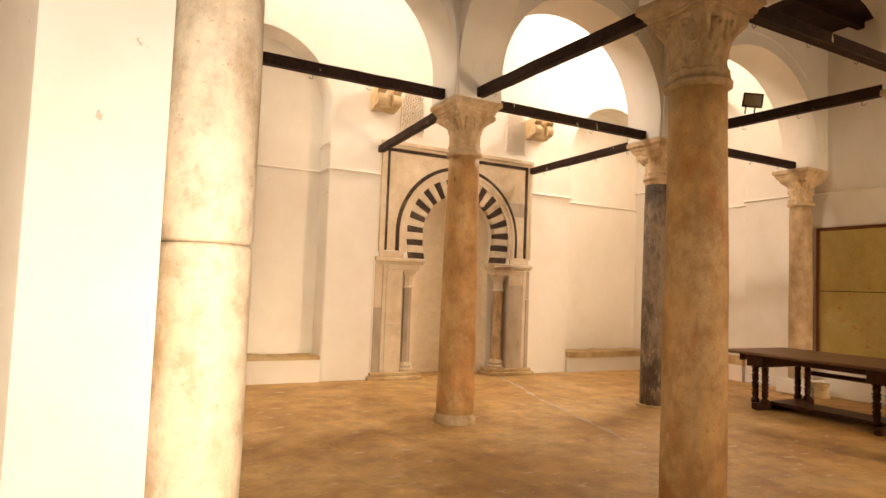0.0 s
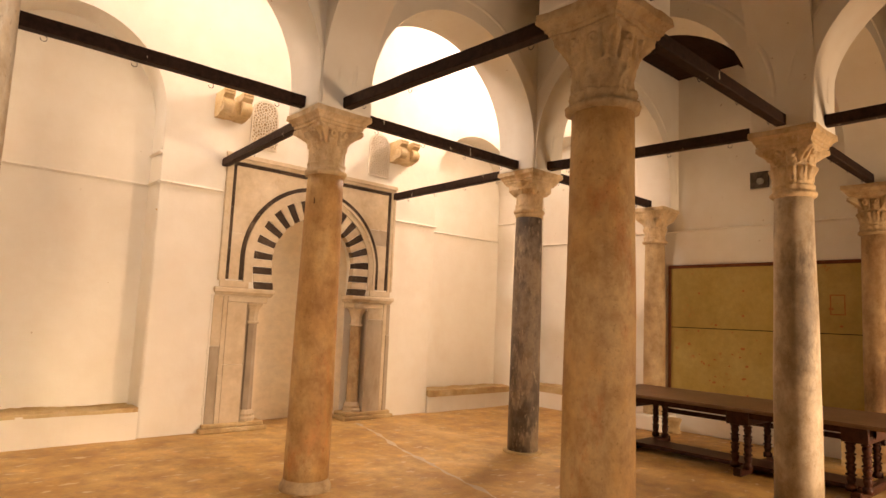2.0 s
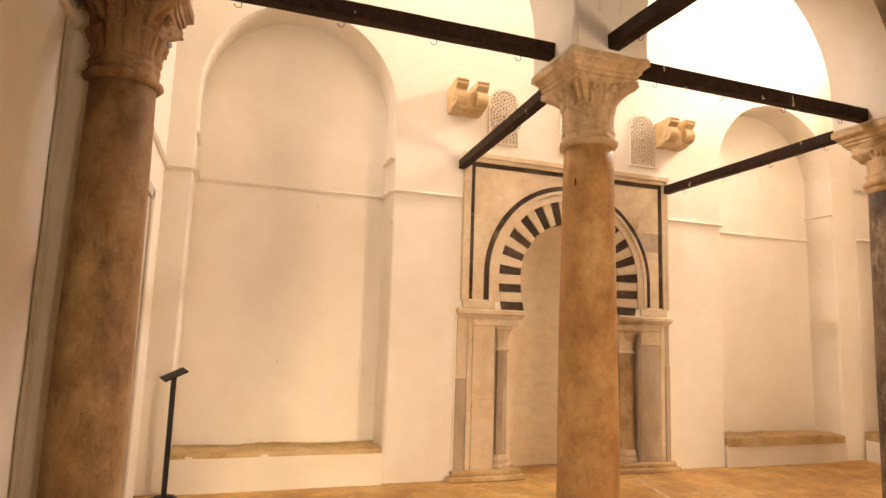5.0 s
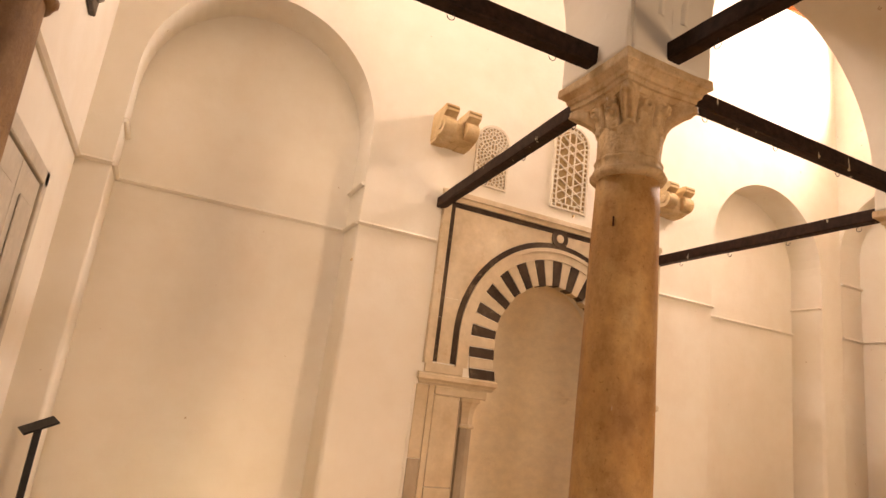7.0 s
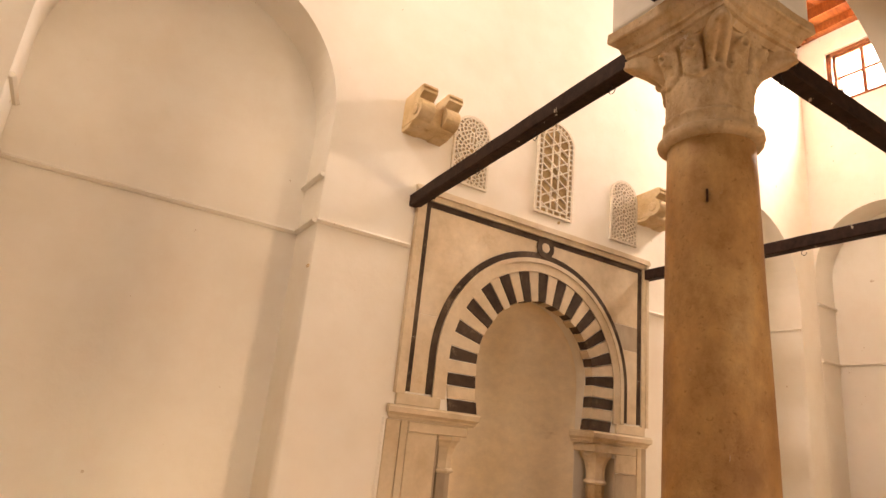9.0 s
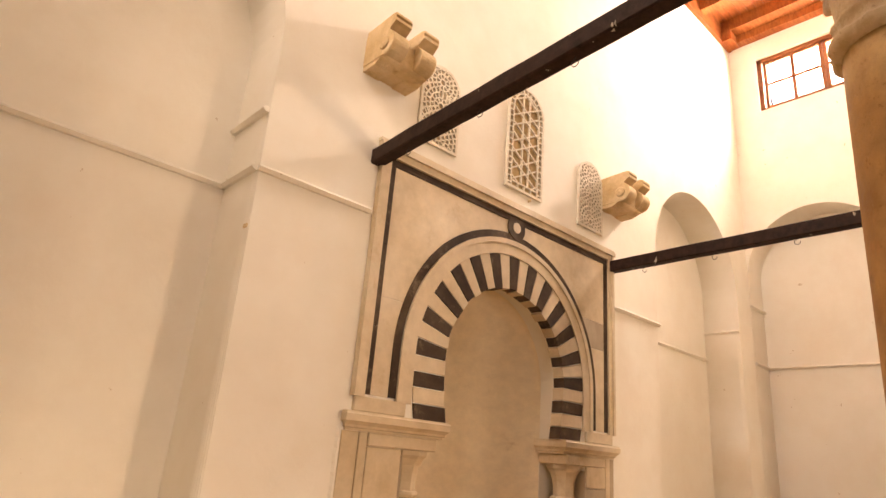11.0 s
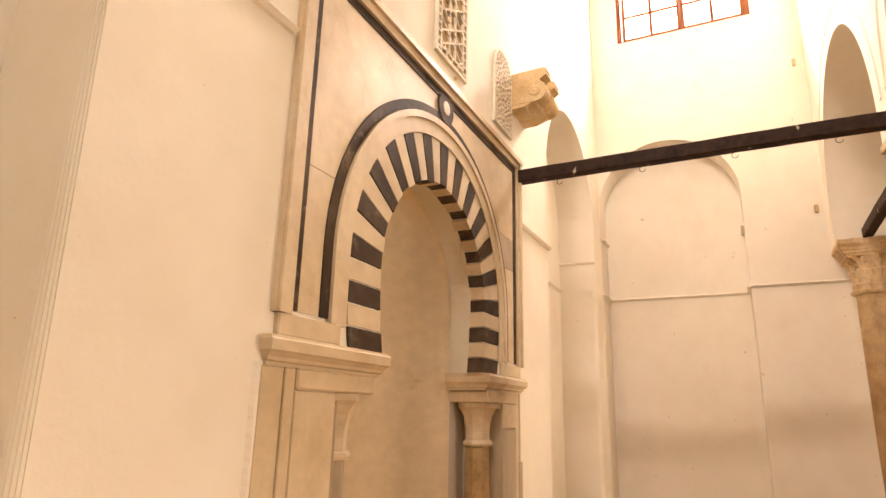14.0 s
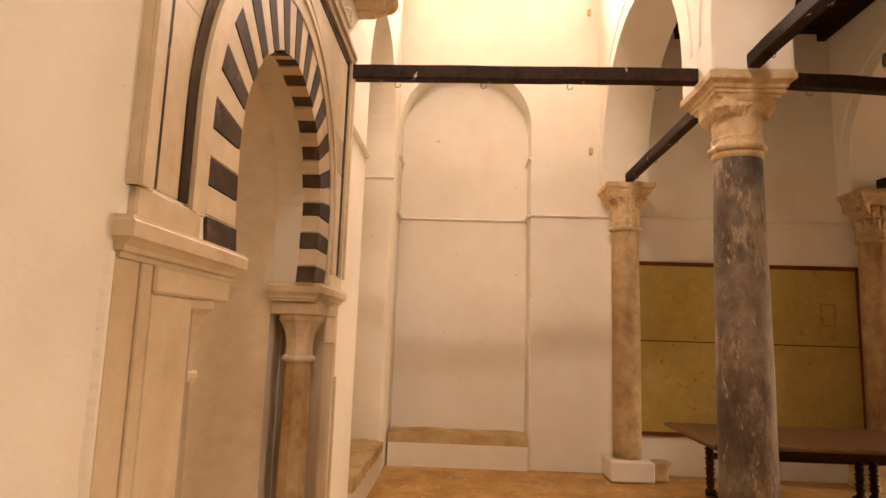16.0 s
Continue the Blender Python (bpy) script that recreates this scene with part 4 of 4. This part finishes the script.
# ---- carved brackets over the niche ----
def bracket(x, z):
    b = thing("stone_bracket", "honey-coloured carved stone bracket with two scrolled lobes", "bracket", pose(x, WALL_N, z), "brackets over the prayer niche")
    swap = Matrix(((0, 1, 0, 0), (1, 0, 0, 0), (0, 0, 1, 0), (0, 0, 0, 1)))
    # web between the lobes with a hollow top and a rolled underside
    web = [(-0.20, 0.10), (-0.15, 0.09)] + [(0.12 * math.cos(radians(a)), 0.09 + 0.10 * math.sin(radians(a))) for a in range(190, 351, 16)] + [(0.15, 0.09), (0.20, 0.10), (0.20, -0.14), (0.12, -0.17), (-0.12, -0.17), (-0.20, -0.14)]
    bm = prism(web, -0.235, 0.05)
    bmesh.ops.bevel(bm, geom=[e for e in bm.edges if abs(e.verts[0].co.y + 0.235) < 1e-5 and abs(e.verts[1].co.y + 0.235) < 1e-5], offset=0.03, segments=3, profile=0.5, affect="EDGES")
    part("block", bm, CARVED, b)
    for s in (-1, 1):
        pts = [(0.03, 0.15), (-0.29, 0.165), (-0.32, 0.155), (-0.325, 0.135), (-0.305, 0.125), (-0.325, 0.112), (-0.325, 0.09), (-0.30, 0.08), (-0.255, 0.055)]
        pts += [(-0.225 + 0.095 * math.cos(radians(a)), -0.045 + 0.095 * math.sin(radians(a))) for a in range(110, 291, 15)]
        pts += [(-0.16, -0.15), (-0.13, -0.175), (0.03, -0.18)]
        bm = prism(pts, s * 0.125 - 0.07, s * 0.125 + 0.07, swap)
        es = [e for e in bm.edges if abs(e.verts[0].co.x - e.verts[1].co.x) < 1e-5]
        bmesh.ops.bevel(bm, geom=es, offset=0.008, segments=2, profile=0.5, affect="EDGES")
        lobe = part("scroll_lobe", bm, CARVED, b)
        bm = lathe([(0.05, 0.0), (0.05, 0.008), (0.036, 0.016), (0.026, 0.010), (0.012, 0.018), (0.004, 0.02)], 20)
        bm.transform(pose(s * 0.195, -0.22, -0.045, 0, 90 * s, 0))
        part("scroll_eye", bm, CARVED, lobe, "", True)
    return b


bracket(3.42, 4.31)
bracket(6.33, 4.28)


# ---- pierced stucco screens ----
def screen(x0, x1, z0, z1, kind, label):
    w, h = x1 - x0, z1 - z0
    sc = thing("stucco_screen", label, "screen", pose((x0 + x1) / 2, WALL_N, z0), "pierced screens over the prayer niche")
    r = w / 2
    arch = lambda k: [(-r + k, k), (r - k, k)] + [((r - k) * math.cos(math.pi * i / 20), h - r + (r - k) * math.sin(math.pi * i / 20)) for i in range(21)]
    # Flat plate without depth: the openings' shade is put into its colour.
    part("ground", prism(arch(0.0), -0.006, -0.001), HOLE_SHADE, sc, "flat amber plate coloured as shaded openings behind the tracery")
    bm = bmesh.new()
    o, i_ = arch(-0.010), arch(0.012)
    f = [[[bm.verts.new((x, d, z)) for x, z in ring] for ring in (o, i_)] for d in (-0.024, -0.002)]
    n = len(o)
    for k in range(n):
        j = (k + 1) % n
        bm.faces.new((f[0][0][k], f[0][0][j], f[0][1][j], f[0][1][k]))
        bm.faces.new((f[0][0][k], f[1][0][k], f[1][0][j], f[0][0][j]))
        bm.faces.new((f[0][1][k], f[0][1][j], f[1][1][j], f[1][1][k]))
    part("rim", bm, STUCCO, sc)
    bm = bmesh.new()

    def inside(x, z):
        return abs(x) < r - 0.012 and z > 0.012 and (z < h - r or x * x + (z - h + r) ** 2 < (r - 0.012) ** 2)

    def strip(xa, za, xb, zb, t):
        m = 10
        ok = [inside(xa + (xb - xa) * (k + 0.5) / m, za + (zb - za) * (k + 0.5) / m) for k in range(m)]
        d = Vector((xb - xa, zb - za))
        if d.length < 1e-6:
            return
        nrm = Vector((-d.y, d.x)).normalized() * t / 2
        k = 0
        while k < m:
            if ok[k]:
                e = k
                while e < m and ok[e]:
                    e += 1
                p, q = Vector((xa, za)) + d * (k / m), Vector((xa, za)) + d * (e / m)
                prism([tuple(p - nrm), tuple(q - nrm), tuple(q + nrm), tuple(p + nrm)], -0.021 - random.uniform(0.0, 0.003), -0.006, bm=bm)
                k = e
            else:
                k += 1

    if kind == "stars":
        # ladder border with rungs, then paired lines that cross in three directions round six-pointed stars
        inner, outer = arch(0.058), arch(0.004)
        for k in range(len(inner)):
            a, b = inner[k], inner[(k + 1) % len(inner)]
            strip(*a, *b, 0.014)
        for k in range(14):
            z = 0.035 + k * (h - r - 0.035) / 13
            for sx in (-1, 1):
                strip(sx * (r - 0.06), z, sx * (r - 0.01), z, 0.013)
        for k in range(5):
            x = -r + 0.06 + k * (w - 0.12) / 4
            strip(x, 0.01, x, 0.06, 0.013)
        for k in range(1, 12):
            a = math.pi * k / 12
            strip((r - 0.06) * math.cos(a), h - r + (r - 0.06) * math.sin(a), (r - 0.01) * math.cos(a), h - r + (r - 0.01) * math.sin(a), 0.013)

        def core(x, z):
            return abs(x) < r - 0.056 and z > 0.056 and (z < h - r or x * x + (z - h + r) ** 2 < (r - 0.056) ** 2)

        span = w * 1.12
        for deg in (90, 30, 150):
            d = Vector((math.cos(radians(deg)), math.sin(radians(deg))))
            q = Vector((-d.y, d.x))
            for k in range(-4, 5):
                for off in (-0.085, 0.085):
                    mid = Vector((0, h * 0.47)) + q * (k * span * 0.433 + off * span)
                    run = [mid + d * (0.02 * u) for u in range(-45, 46)]
                    for a, b in zip(run, run[1:]):
                        if core(*((a + b) / 2)):
                            strip(*a, *b, 0.0125)
    else:
        # fans of drops: rings round a point near the foot and one near the crown
        for cz, lo, hi in ((0.07, 0, h * 0.36), (h * 0.5, h * 0.36, h * 0.66), (h - 0.13, h * 0.66, h)):
            for q in range(6):
                R = 0.030 + 0.042 * q
                n = 9 + 6 * q
                for k in range(n):
                    a0, a1 = 2 * math.pi * (k + 0.5 * (q % 2)) / n, 2 * math.pi * (k + 1 + 0.5 * (q % 2)) / n
                    z0, z1 = cz + R * math.sin(a0), cz + R * math.sin(a1)
                    if lo <= (z0 + z1) / 2 <= hi:
                        strip(R * math.cos(a0), z0, R * math.cos(a1), z1, 0.0145)
                        strip(R * math.cos(a0), z0, (R + 0.042) * math.cos(a0), cz + (R + 0.042) * math.sin(a0), 0.0135)
    part("tracery", bm, STUCCO, sc, "cream pierced geometric tracery")


screen(3.75, 4.13, 3.86, 4.54, "net", "cream stucco screen pierced with a fine net pattern")
screen(4.72, 5.18, 3.85, 4.86, "stars", "tall cream stucco screen pierced with star pattern")
screen(5.74, 6.12, 3.83, 4.52, "net", "cream stucco screen pierced with a fine net pattern")

# ---- high window in the east wall ----
win = tagged(new("window_1"), "high wooden window of two casements, bright daylight behind", "", "", "structure")
part("window_frame", boxes((WALL_E + 0.04, WALL_E + 0.12, WY0, WY0 + 0.06, WZ0, WZ1), (WALL_E + 0.04, WALL_E + 0.12, WY1 - 0.06, WY1, WZ0, WZ1), (WALL_E + 0.04, WALL_E + 0.12, WY0, WY1, WZ1 - 0.06, WZ1), (WALL_E + 0.04, WALL_E + 0.12, WY0, WY1, WZ0, WZ0 + 0.05), bevel=0.004), FRAMEWOOD, win, "red-brown wooden frame")
for k in range(2):
    y0 = WY0 + 0.06 + k * 0.79
    y1 = y0 + 0.785
    c = part("casement", boxes((WALL_E + 0.055, WALL_E + 0.1, y0, y0 + 0.045, WZ0 + 0.05, WZ1 - 0.06), (WALL_E + 0.055, WALL_E + 0.1, y1 - 0.045, y1, WZ0 + 0.05, WZ1 - 0.06), (WALL_E + 0.055, WALL_E + 0.1, y0, y1, WZ1 - 0.105, WZ1 - 0.06), (WALL_E + 0.055, WALL_E + 0.1, y0, y1, WZ0 + 0.05, WZ0 + 0.08), bevel=0.003), FRAMEWOOD, win, "wooden casement")
    part("glazing_bar", boxes((WALL_E + 0.06, WALL_E + 0.095, (y0 + y1) / 2 - 0.022, (y0 + y1) / 2 + 0.022, WZ0 + 0.07, WZ1 - 0.1)), FRAMEWOOD, c)
    part("glazing_bar", boxes((WALL_E + 0.065, WALL_E + 0.09, y0 + 0.04, y1 - 0.04, (WZ0 + WZ1) / 2 - 0.02, (WZ0 + WZ1) / 2 + 0.014)), FRAMEWOOD, c)
    p = part("pane", boxes((WALL_E + 0.075, WALL_E + 0.079, y0 + 0.04, y1 - 0.04, WZ0 + 0.07, WZ1 - 0.1)), PANE, c)
    p.visible_shadow = False

# ---- board on the east wall ----
board = thing("wall_board", "large mustard-painted board in a brown wooden frame, stained", "board", pose(WALL_E, 0, 0))
BY0, BY1, BZ0, BZ1 = 3.14, 5.84, 0.52, 2.55
# Black strip set behind the gap to stand in for its shade.
part("seam", boxes((-0.012, -0.003, BY0, BY1, 1.59, 1.63)), METAL, board, "black strip that shades the gap between the sheets")
part("sheet", boxes((-0.03, -0.014, BY0, BY1, 1.618, BZ1)), BOARD, board, "mustard painted upper sheet")
part("sheet", boxes((-0.032, -0.014, BY0, BY1, BZ0, 1.606)), BOARD, board, "mustard painted lower sheet")
for y0, y1, z0, z1 in ((BY0 - 0.05, BY0, BZ0, BZ1), (BY1, BY1 + 0.05, BZ0, BZ1), (BY0 - 0.05, BY1 + 0.05, BZ1, BZ1 + 0.05), (BY0 - 0.05, BY1 + 0.05, BZ0 - 0.05, BZ0)):
    part("frame_bar", boxes((-0.05, -0.002, y0, y1, z0, z1), bevel=0.006), BOARDFRAME, board)


# ---- long table ----
def turned_leg(h0, h1):
    prof = [(0.05, h0), (0.052, h0 + 0.05), (0.032, h0 + 0.065)]
    n = 4
    span = (h1 - 0.06) - (h0 + 0.07)
    for k in range(n):
        b = h0 + 0.07 + span * k / n
        prof += [(0.032, b), (0.036, b + span / n * 0.15), (0.045, b + span / n * 0.45), (0.038, b + span / n * 0.68), (0.031, b + span / n * 0.74), (0.050, b + span / n * 0.80), (0.050, b + span / n * 0.92), (0.032, b + span / n * 0.98)]
    return prof + [(0.034, h1 - 0.055), (0.052, h1 - 0.04), (0.052, h1)]


table = thing("long_table", "long dark wooden table on turned legs beside the board", "table", pose(8.06, 4.10, 0, 0, 0, 0))
TL, TW = 1.72, 0.68
part("tabletop", boxes((-TW, TW, -TL, TL, 0.71, 0.75), bevel=0.012), TABLETOP, table, "dusty brown tabletop")
part("apron", boxes((-TW + 0.1, TW - 0.1, -TL + 0.2, -TL + 0.225, 0.62, 0.71), (-TW + 0.1, TW - 0.1, TL - 0.225, TL - 0.2, 0.62, 0.71), (-TW + 0.1, -TW + 0.125, -TL + 0.2, TL - 0.2, 0.64, 0.71), (TW - 0.125, TW - 0.1, -TL + 0.2, TL - 0.2, 0.64, 0.71)), TABLE, table)
for y in (-1.35, -0.22, 1.27):
    part("foot_rail", boxes((-TW + 0.06, TW - 0.06, y - 0.05, y + 0.05, 0.0, 0.09), bevel=0.015), TABLE, table, "curved foot beam")
    part("bearer", boxes((-TW + 0.06, TW - 0.06, y - 0.12, y + 0.12, 0.56, 0.71), bevel=0.008), TABLE, table)
    for x, dy in ((-0.50, -0.07), (-0.50, 0.07), (0.42, -0.07), (0.42, 0.07)):
        part("leg", lathe(turned_leg(0.08, 0.61), 14, cx=x, cy=y + dy), TABLE, table, "turned dark leg", True)
part("long_rail", boxes((TW - 0.20, TW - 0.15, -1.35, 1.27, 0.42, 0.48), bevel=0.008), TABLE, table, "dark rail along the far legs")
part("stretcher", boxes((-0.34, 0.10, -1.35, 1.27, 0.055, 0.10), bevel=0.01), TABLE, table)

# ---- label stand before the west blind arch ----
stand = thing("label_stand", "thin black metal label stand with a small tilted plate", "stand", pose(0.545, 8.66, 0, 0, 0, 20))
part("foot", boxes((-0.12, 0.12, -0.10, 0.10, 0.0, 0.03), (-0.07, 0.07, -0.06, 0.06, 0.03, 0.05), bevel=0.008), METAL, stand)
part("pole", boxes((-0.021, 0.021, -0.018, 0.018, 0.05, 1.12), bevel=0.004), METAL, stand)
bm = boxes((-0.11, 0.11, -0.075, 0.075, -0.007, 0.007), bevel=0.003)
bm.transform(pose(0, 0, 1.13, 12, -24, 0))
part("plate", bm, METAL, stand)

# ---- door in the west wall ----
door = tagged(new("door_1"), "tall cream-painted two-leaf wooden door, closed", "door", "", "structure")
door.matrix_world = pose(WALL_W, 7.3, 0, 0, 0, 0)
for s in (-1, 1):
    lf = part("door_leaf", boxes((0.0, 0.03, *sorted((s * 0.006, s * 0.55)), 0.02, 2.62), bevel=0.004), DOORPAINT, door)
    for z0, z1 in ((0.2, 1.1), (1.25, 2.45)):
        part("panel", boxes((0.03, 0.042, *sorted((s * 0.12, s * 0.46)), z0, z1), bevel=0.008), DOORPAINT, lf)
part("door_frame", boxes((0, 0.05, -0.66, -0.556, 0, 2.72), (0, 0.05, 0.556, 0.66, 0, 2.72), (0, 0.05, -0.66, 0.66, 2.626, 2.72), bevel=0.006), DOORPAINT, door)
part("latch", boxes((0.03, 0.06, -0.03, 0.03, 1.32, 1.42), bevel=0.006), GREYMETAL, door, "worn metal latch")


# ---- lamps and boxes ----
PALEMETAL = material("dusty_grey_painted_metal", surface((0.30, 0.26, 0.20), (0.20, 0.17, 0.13), (0.38, 0.34, 0.27), 14, 40, 0.5, 0.2, 0.002))


def floodlight(name, m, label):
    f = thing(name, label, "lamp", m)
    bm = bmesh.new()
    a = [bm.verts.new((x, -0.05, z)) for x, z in ((-0.105, -0.075), (0.105, -0.075), (0.105, 0.075), (-0.105, 0.075))]
    b = [bm.verts.new((x, 0.07, z)) for x, z in ((-0.06, -0.03), (0.06, -0.03), (0.06, 0.05), (-0.06, 0.05))]
    bm.faces.new(a)
    bm.faces.new(b[::-1])
    for k in range(4):
        bm.faces.new((a[k], b[k], b[(k + 1) % 4], a[(k + 1) % 4]))
    bmesh.ops.bevel(bm, geom=bm.edges[:], offset=0.008, segments=2, profile=0.5, affect="EDGES")
    part("housing", bm, PALEMETAL, f, "dusty grey tapered housing")
    part("rim", boxes((-0.112, 0.112, -0.066, -0.046, 0.066, 0.084), (-0.112, 0.112, -0.066, -0.046, -0.084, -0.066), (-0.112, -0.094, -0.066, -0.046, -0.066, 0.066), (0.094, 0.112, -0.066, -0.046, -0.066, 0.066), bevel=0.004), GREYMETAL, f)
    part("glass", boxes((-0.094, 0.094, -0.060, -0.054, -0.066, 0.066)), LENSGLASS, f, "dull front glass")
    part("junction_cover", boxes((0.0, 0.10, 0.05, 0.12, 0.0, 0.085), bevel=0.01), GREYMETAL, f)
    for x in (-0.05, 0.05):
        part("bracket_leg", boxes((x - 0.008, x + 0.008, -0.012, 0.012, -0.155, -0.04), bevel=0.003), GREYMETAL, f)
    return f


floodlight("floodlight", pose(6.43, 4.72, 3.785, 8, 6, -38), "small dusty grey halogen floodlight fixed on a tie beam")
sp = thing("junction_box", "small dark square box with a round lens on the wall", "box", pose(WALL_E, 4.46, 3.83))
part("case", boxes((-0.05, 0.0, -0.13, 0.13, -0.12, 0.12), bevel=0.008), GREYMETAL, sp)
bm = lathe([(0.05, 0), (0.05, 0.02), (0.03, 0.03)], 18)
bm.transform(pose(-0.05, -0.02, -0.03, 0, -90, 0))
part("lens", bm, LENSGLASS, sp)
sp = thing("junction_box", "small open metal box with a pale bulb on the wall", "box", pose(WALL_W, 7.85, 4.02))
part("case", boxes((0.0, 0.04, -0.10, 0.10, -0.16, 0.16), bevel=0.006), GREYMETAL, sp)
bm = lathe([(0.03, 0), (0.035, 0.02), (0.02, 0.04)], 16)
bm.transform(pose(0.04, 0, -0.06, 0, 90, 0))
part("lens", bm, LENSGLASS, sp)


# ---- fragments under the table ----
frag = thing("stone_fragment", "ochre carved stone fragment shaped like a worn capital", "stone", pose(9.41, 5.66, 0, 0, 0, 25))
part("drum", lathe([(0.10, 0), (0.11, 0.025), (0.092, 0.05), (0.085, 0.11), (0.105, 0.17), (0.12, 0.20), (0.12, 0.22)], 20, wobble=0.12), ROUGH_STONE, frag, "", True)
frag = thing("stone_block", "grey-brown rough stone block beside the wall", "stone", pose(9.42, 3.2, 0, 0, 0, 8))
bm = boxes((-0.16, 0.16, -0.2, 0.2, 0.0, 0.42))
bmesh.ops.subdivide_edges(bm, edges=bm.edges[:], cuts=5, use_grid_fill=True)
for v in bm.verts:
    v.co += 0.018 * noise.noise_vector(v.co * 7) * (1 if v.co.z > 0.01 else 0)
part("block", bm, ROUGH_STONE, frag)

# ---- cable beside the west column, and wall pegs ----
def cable(pts, r, mat, label):
    cu = bpy.data.curves.new("cable", "CURVE")
    cu.dimensions, cu.bevel_depth, cu.bevel_resolution = "3D", r, 2
    sp_ = cu.splines.new("POLY")
    sp_.points.add(len(pts) - 1)
    for q, c in zip(sp_.points, pts):
        q.co = (*c, 1)
    ob = new("cable", cu)
    cu.materials.append(mat)
    return tagged(ob, label, "cable")


cable([(0.103, 5.78 + 0.01 * math.sin(k * 1.7), 0.02 + k * 0.17) for k in range(21)], 0.012, DOORPAINT, "cream painted cable running up beside the column")
for y, z in ((6.42, 5.95), (6.40, 4.02)):
    peg = thing("wall_peg", "small worn wooden peg stub set in the wall", "peg", pose(WALL_E, y, z))
    part("stub", boxes((-0.05, 0.02, -0.02, 0.02, -0.045, 0.045), bevel=0.008), CARVED, peg)

for x, y, z in ((2.61, WALL_N, 2.79), (5.03, WALL_N, 3.80)):
    nail = thing("wall_nail", "small rusty nail stub in the white wall", "nail", pose(x, y, z))
    part("shank", boxes((-0.006, 0.006, -0.03, 0.01, -0.012, 0.012), bevel=0.003), CARVED, nail)

# pale worn joint across the floor
bm = bmesh.new()
jm, jl = along((5.58, 8.62), (4.50, 4.7))
prev = None
for k in range(121):
    u = jl * k / 120
    off, w = 0.07 * noise.noise((u * 0.9, 3, 0)) + 0.02 * noise.noise((u * 5.1, 1, 4)), 0.022 + 0.04 * noise.noise((u * 3.7, 7, 1))
    row = [bm.verts.new(jm @ Vector((u, off + q * max(w, 0.008), 0.0))) for q in (-1, 1)]
    for v in row:
        v.co.z = 0.012 * noise.noise(Vector((v.co.x - 0.0, v.co.y, 0)) * 0.9) + 0.006 * noise.noise(Vector((v.co.x, v.co.y, 0)) * 3.3) + 0.001
    if prev:
        bm.faces.new((prev[0], row[0], row[1], prev[1]))
    prev = row
structure("floor_joint", bm, MARBLE, "pale worn mortar joint across the floor")


# bare bricks where plaster has come off over a capital
m_b, _ = along(C, B)
for k in range(2):
    bm = boxes((-0.245 + 0.2 * k + 0.02, -0.245 + 0.2 * k + 0.205, 0.243, 0.252, 3.506, 3.60), bevel=0.004)
    bm.transform(m_b)
    link("brick", bm, ROUGH_STONE, pier_wall)


# orange paint blotches and a square outline on the board
MARK = material("faded_orange_paint", surface((0.46, 0.17, 0.05), (0.40, 0.15, 0.05), (0.50, 0.24, 0.09), 9, 30, 0.6, 0.1, 0.002))
for k in range(34):
    y, z = (random.uniform(4.3, 5.5), random.gauss(1.15, 0.28)) if k < 24 else (random.uniform(3.3, 5.6), random.uniform(0.8, 2.4))
    r = random.uniform(0.008, 0.028)
    n = random.randint(6, 9)
    pts = [(y + r * random.uniform(0.5, 1.2) * math.cos(2 * math.pi * q / n) * 1.3, z + r * random.uniform(0.5, 1.2) * math.sin(2 * math.pi * q / n)) for q in range(n)]
    part("paint_blotch", prism(pts, -0.0345, -0.0325, m_e), MARK, board)
for y0, y1, z0, z1 in ((3.40, 3.58, 1.86, 1.875), (3.40, 3.58, 2.12, 2.135), (3.40, 3.414, 1.86, 2.135), (3.566, 3.58, 1.86, 2.135)):
    part("paint_mark", boxes((-0.034, -0.0305, y0, y1, z0, z1)), MARK, board, "faint orange square outline")
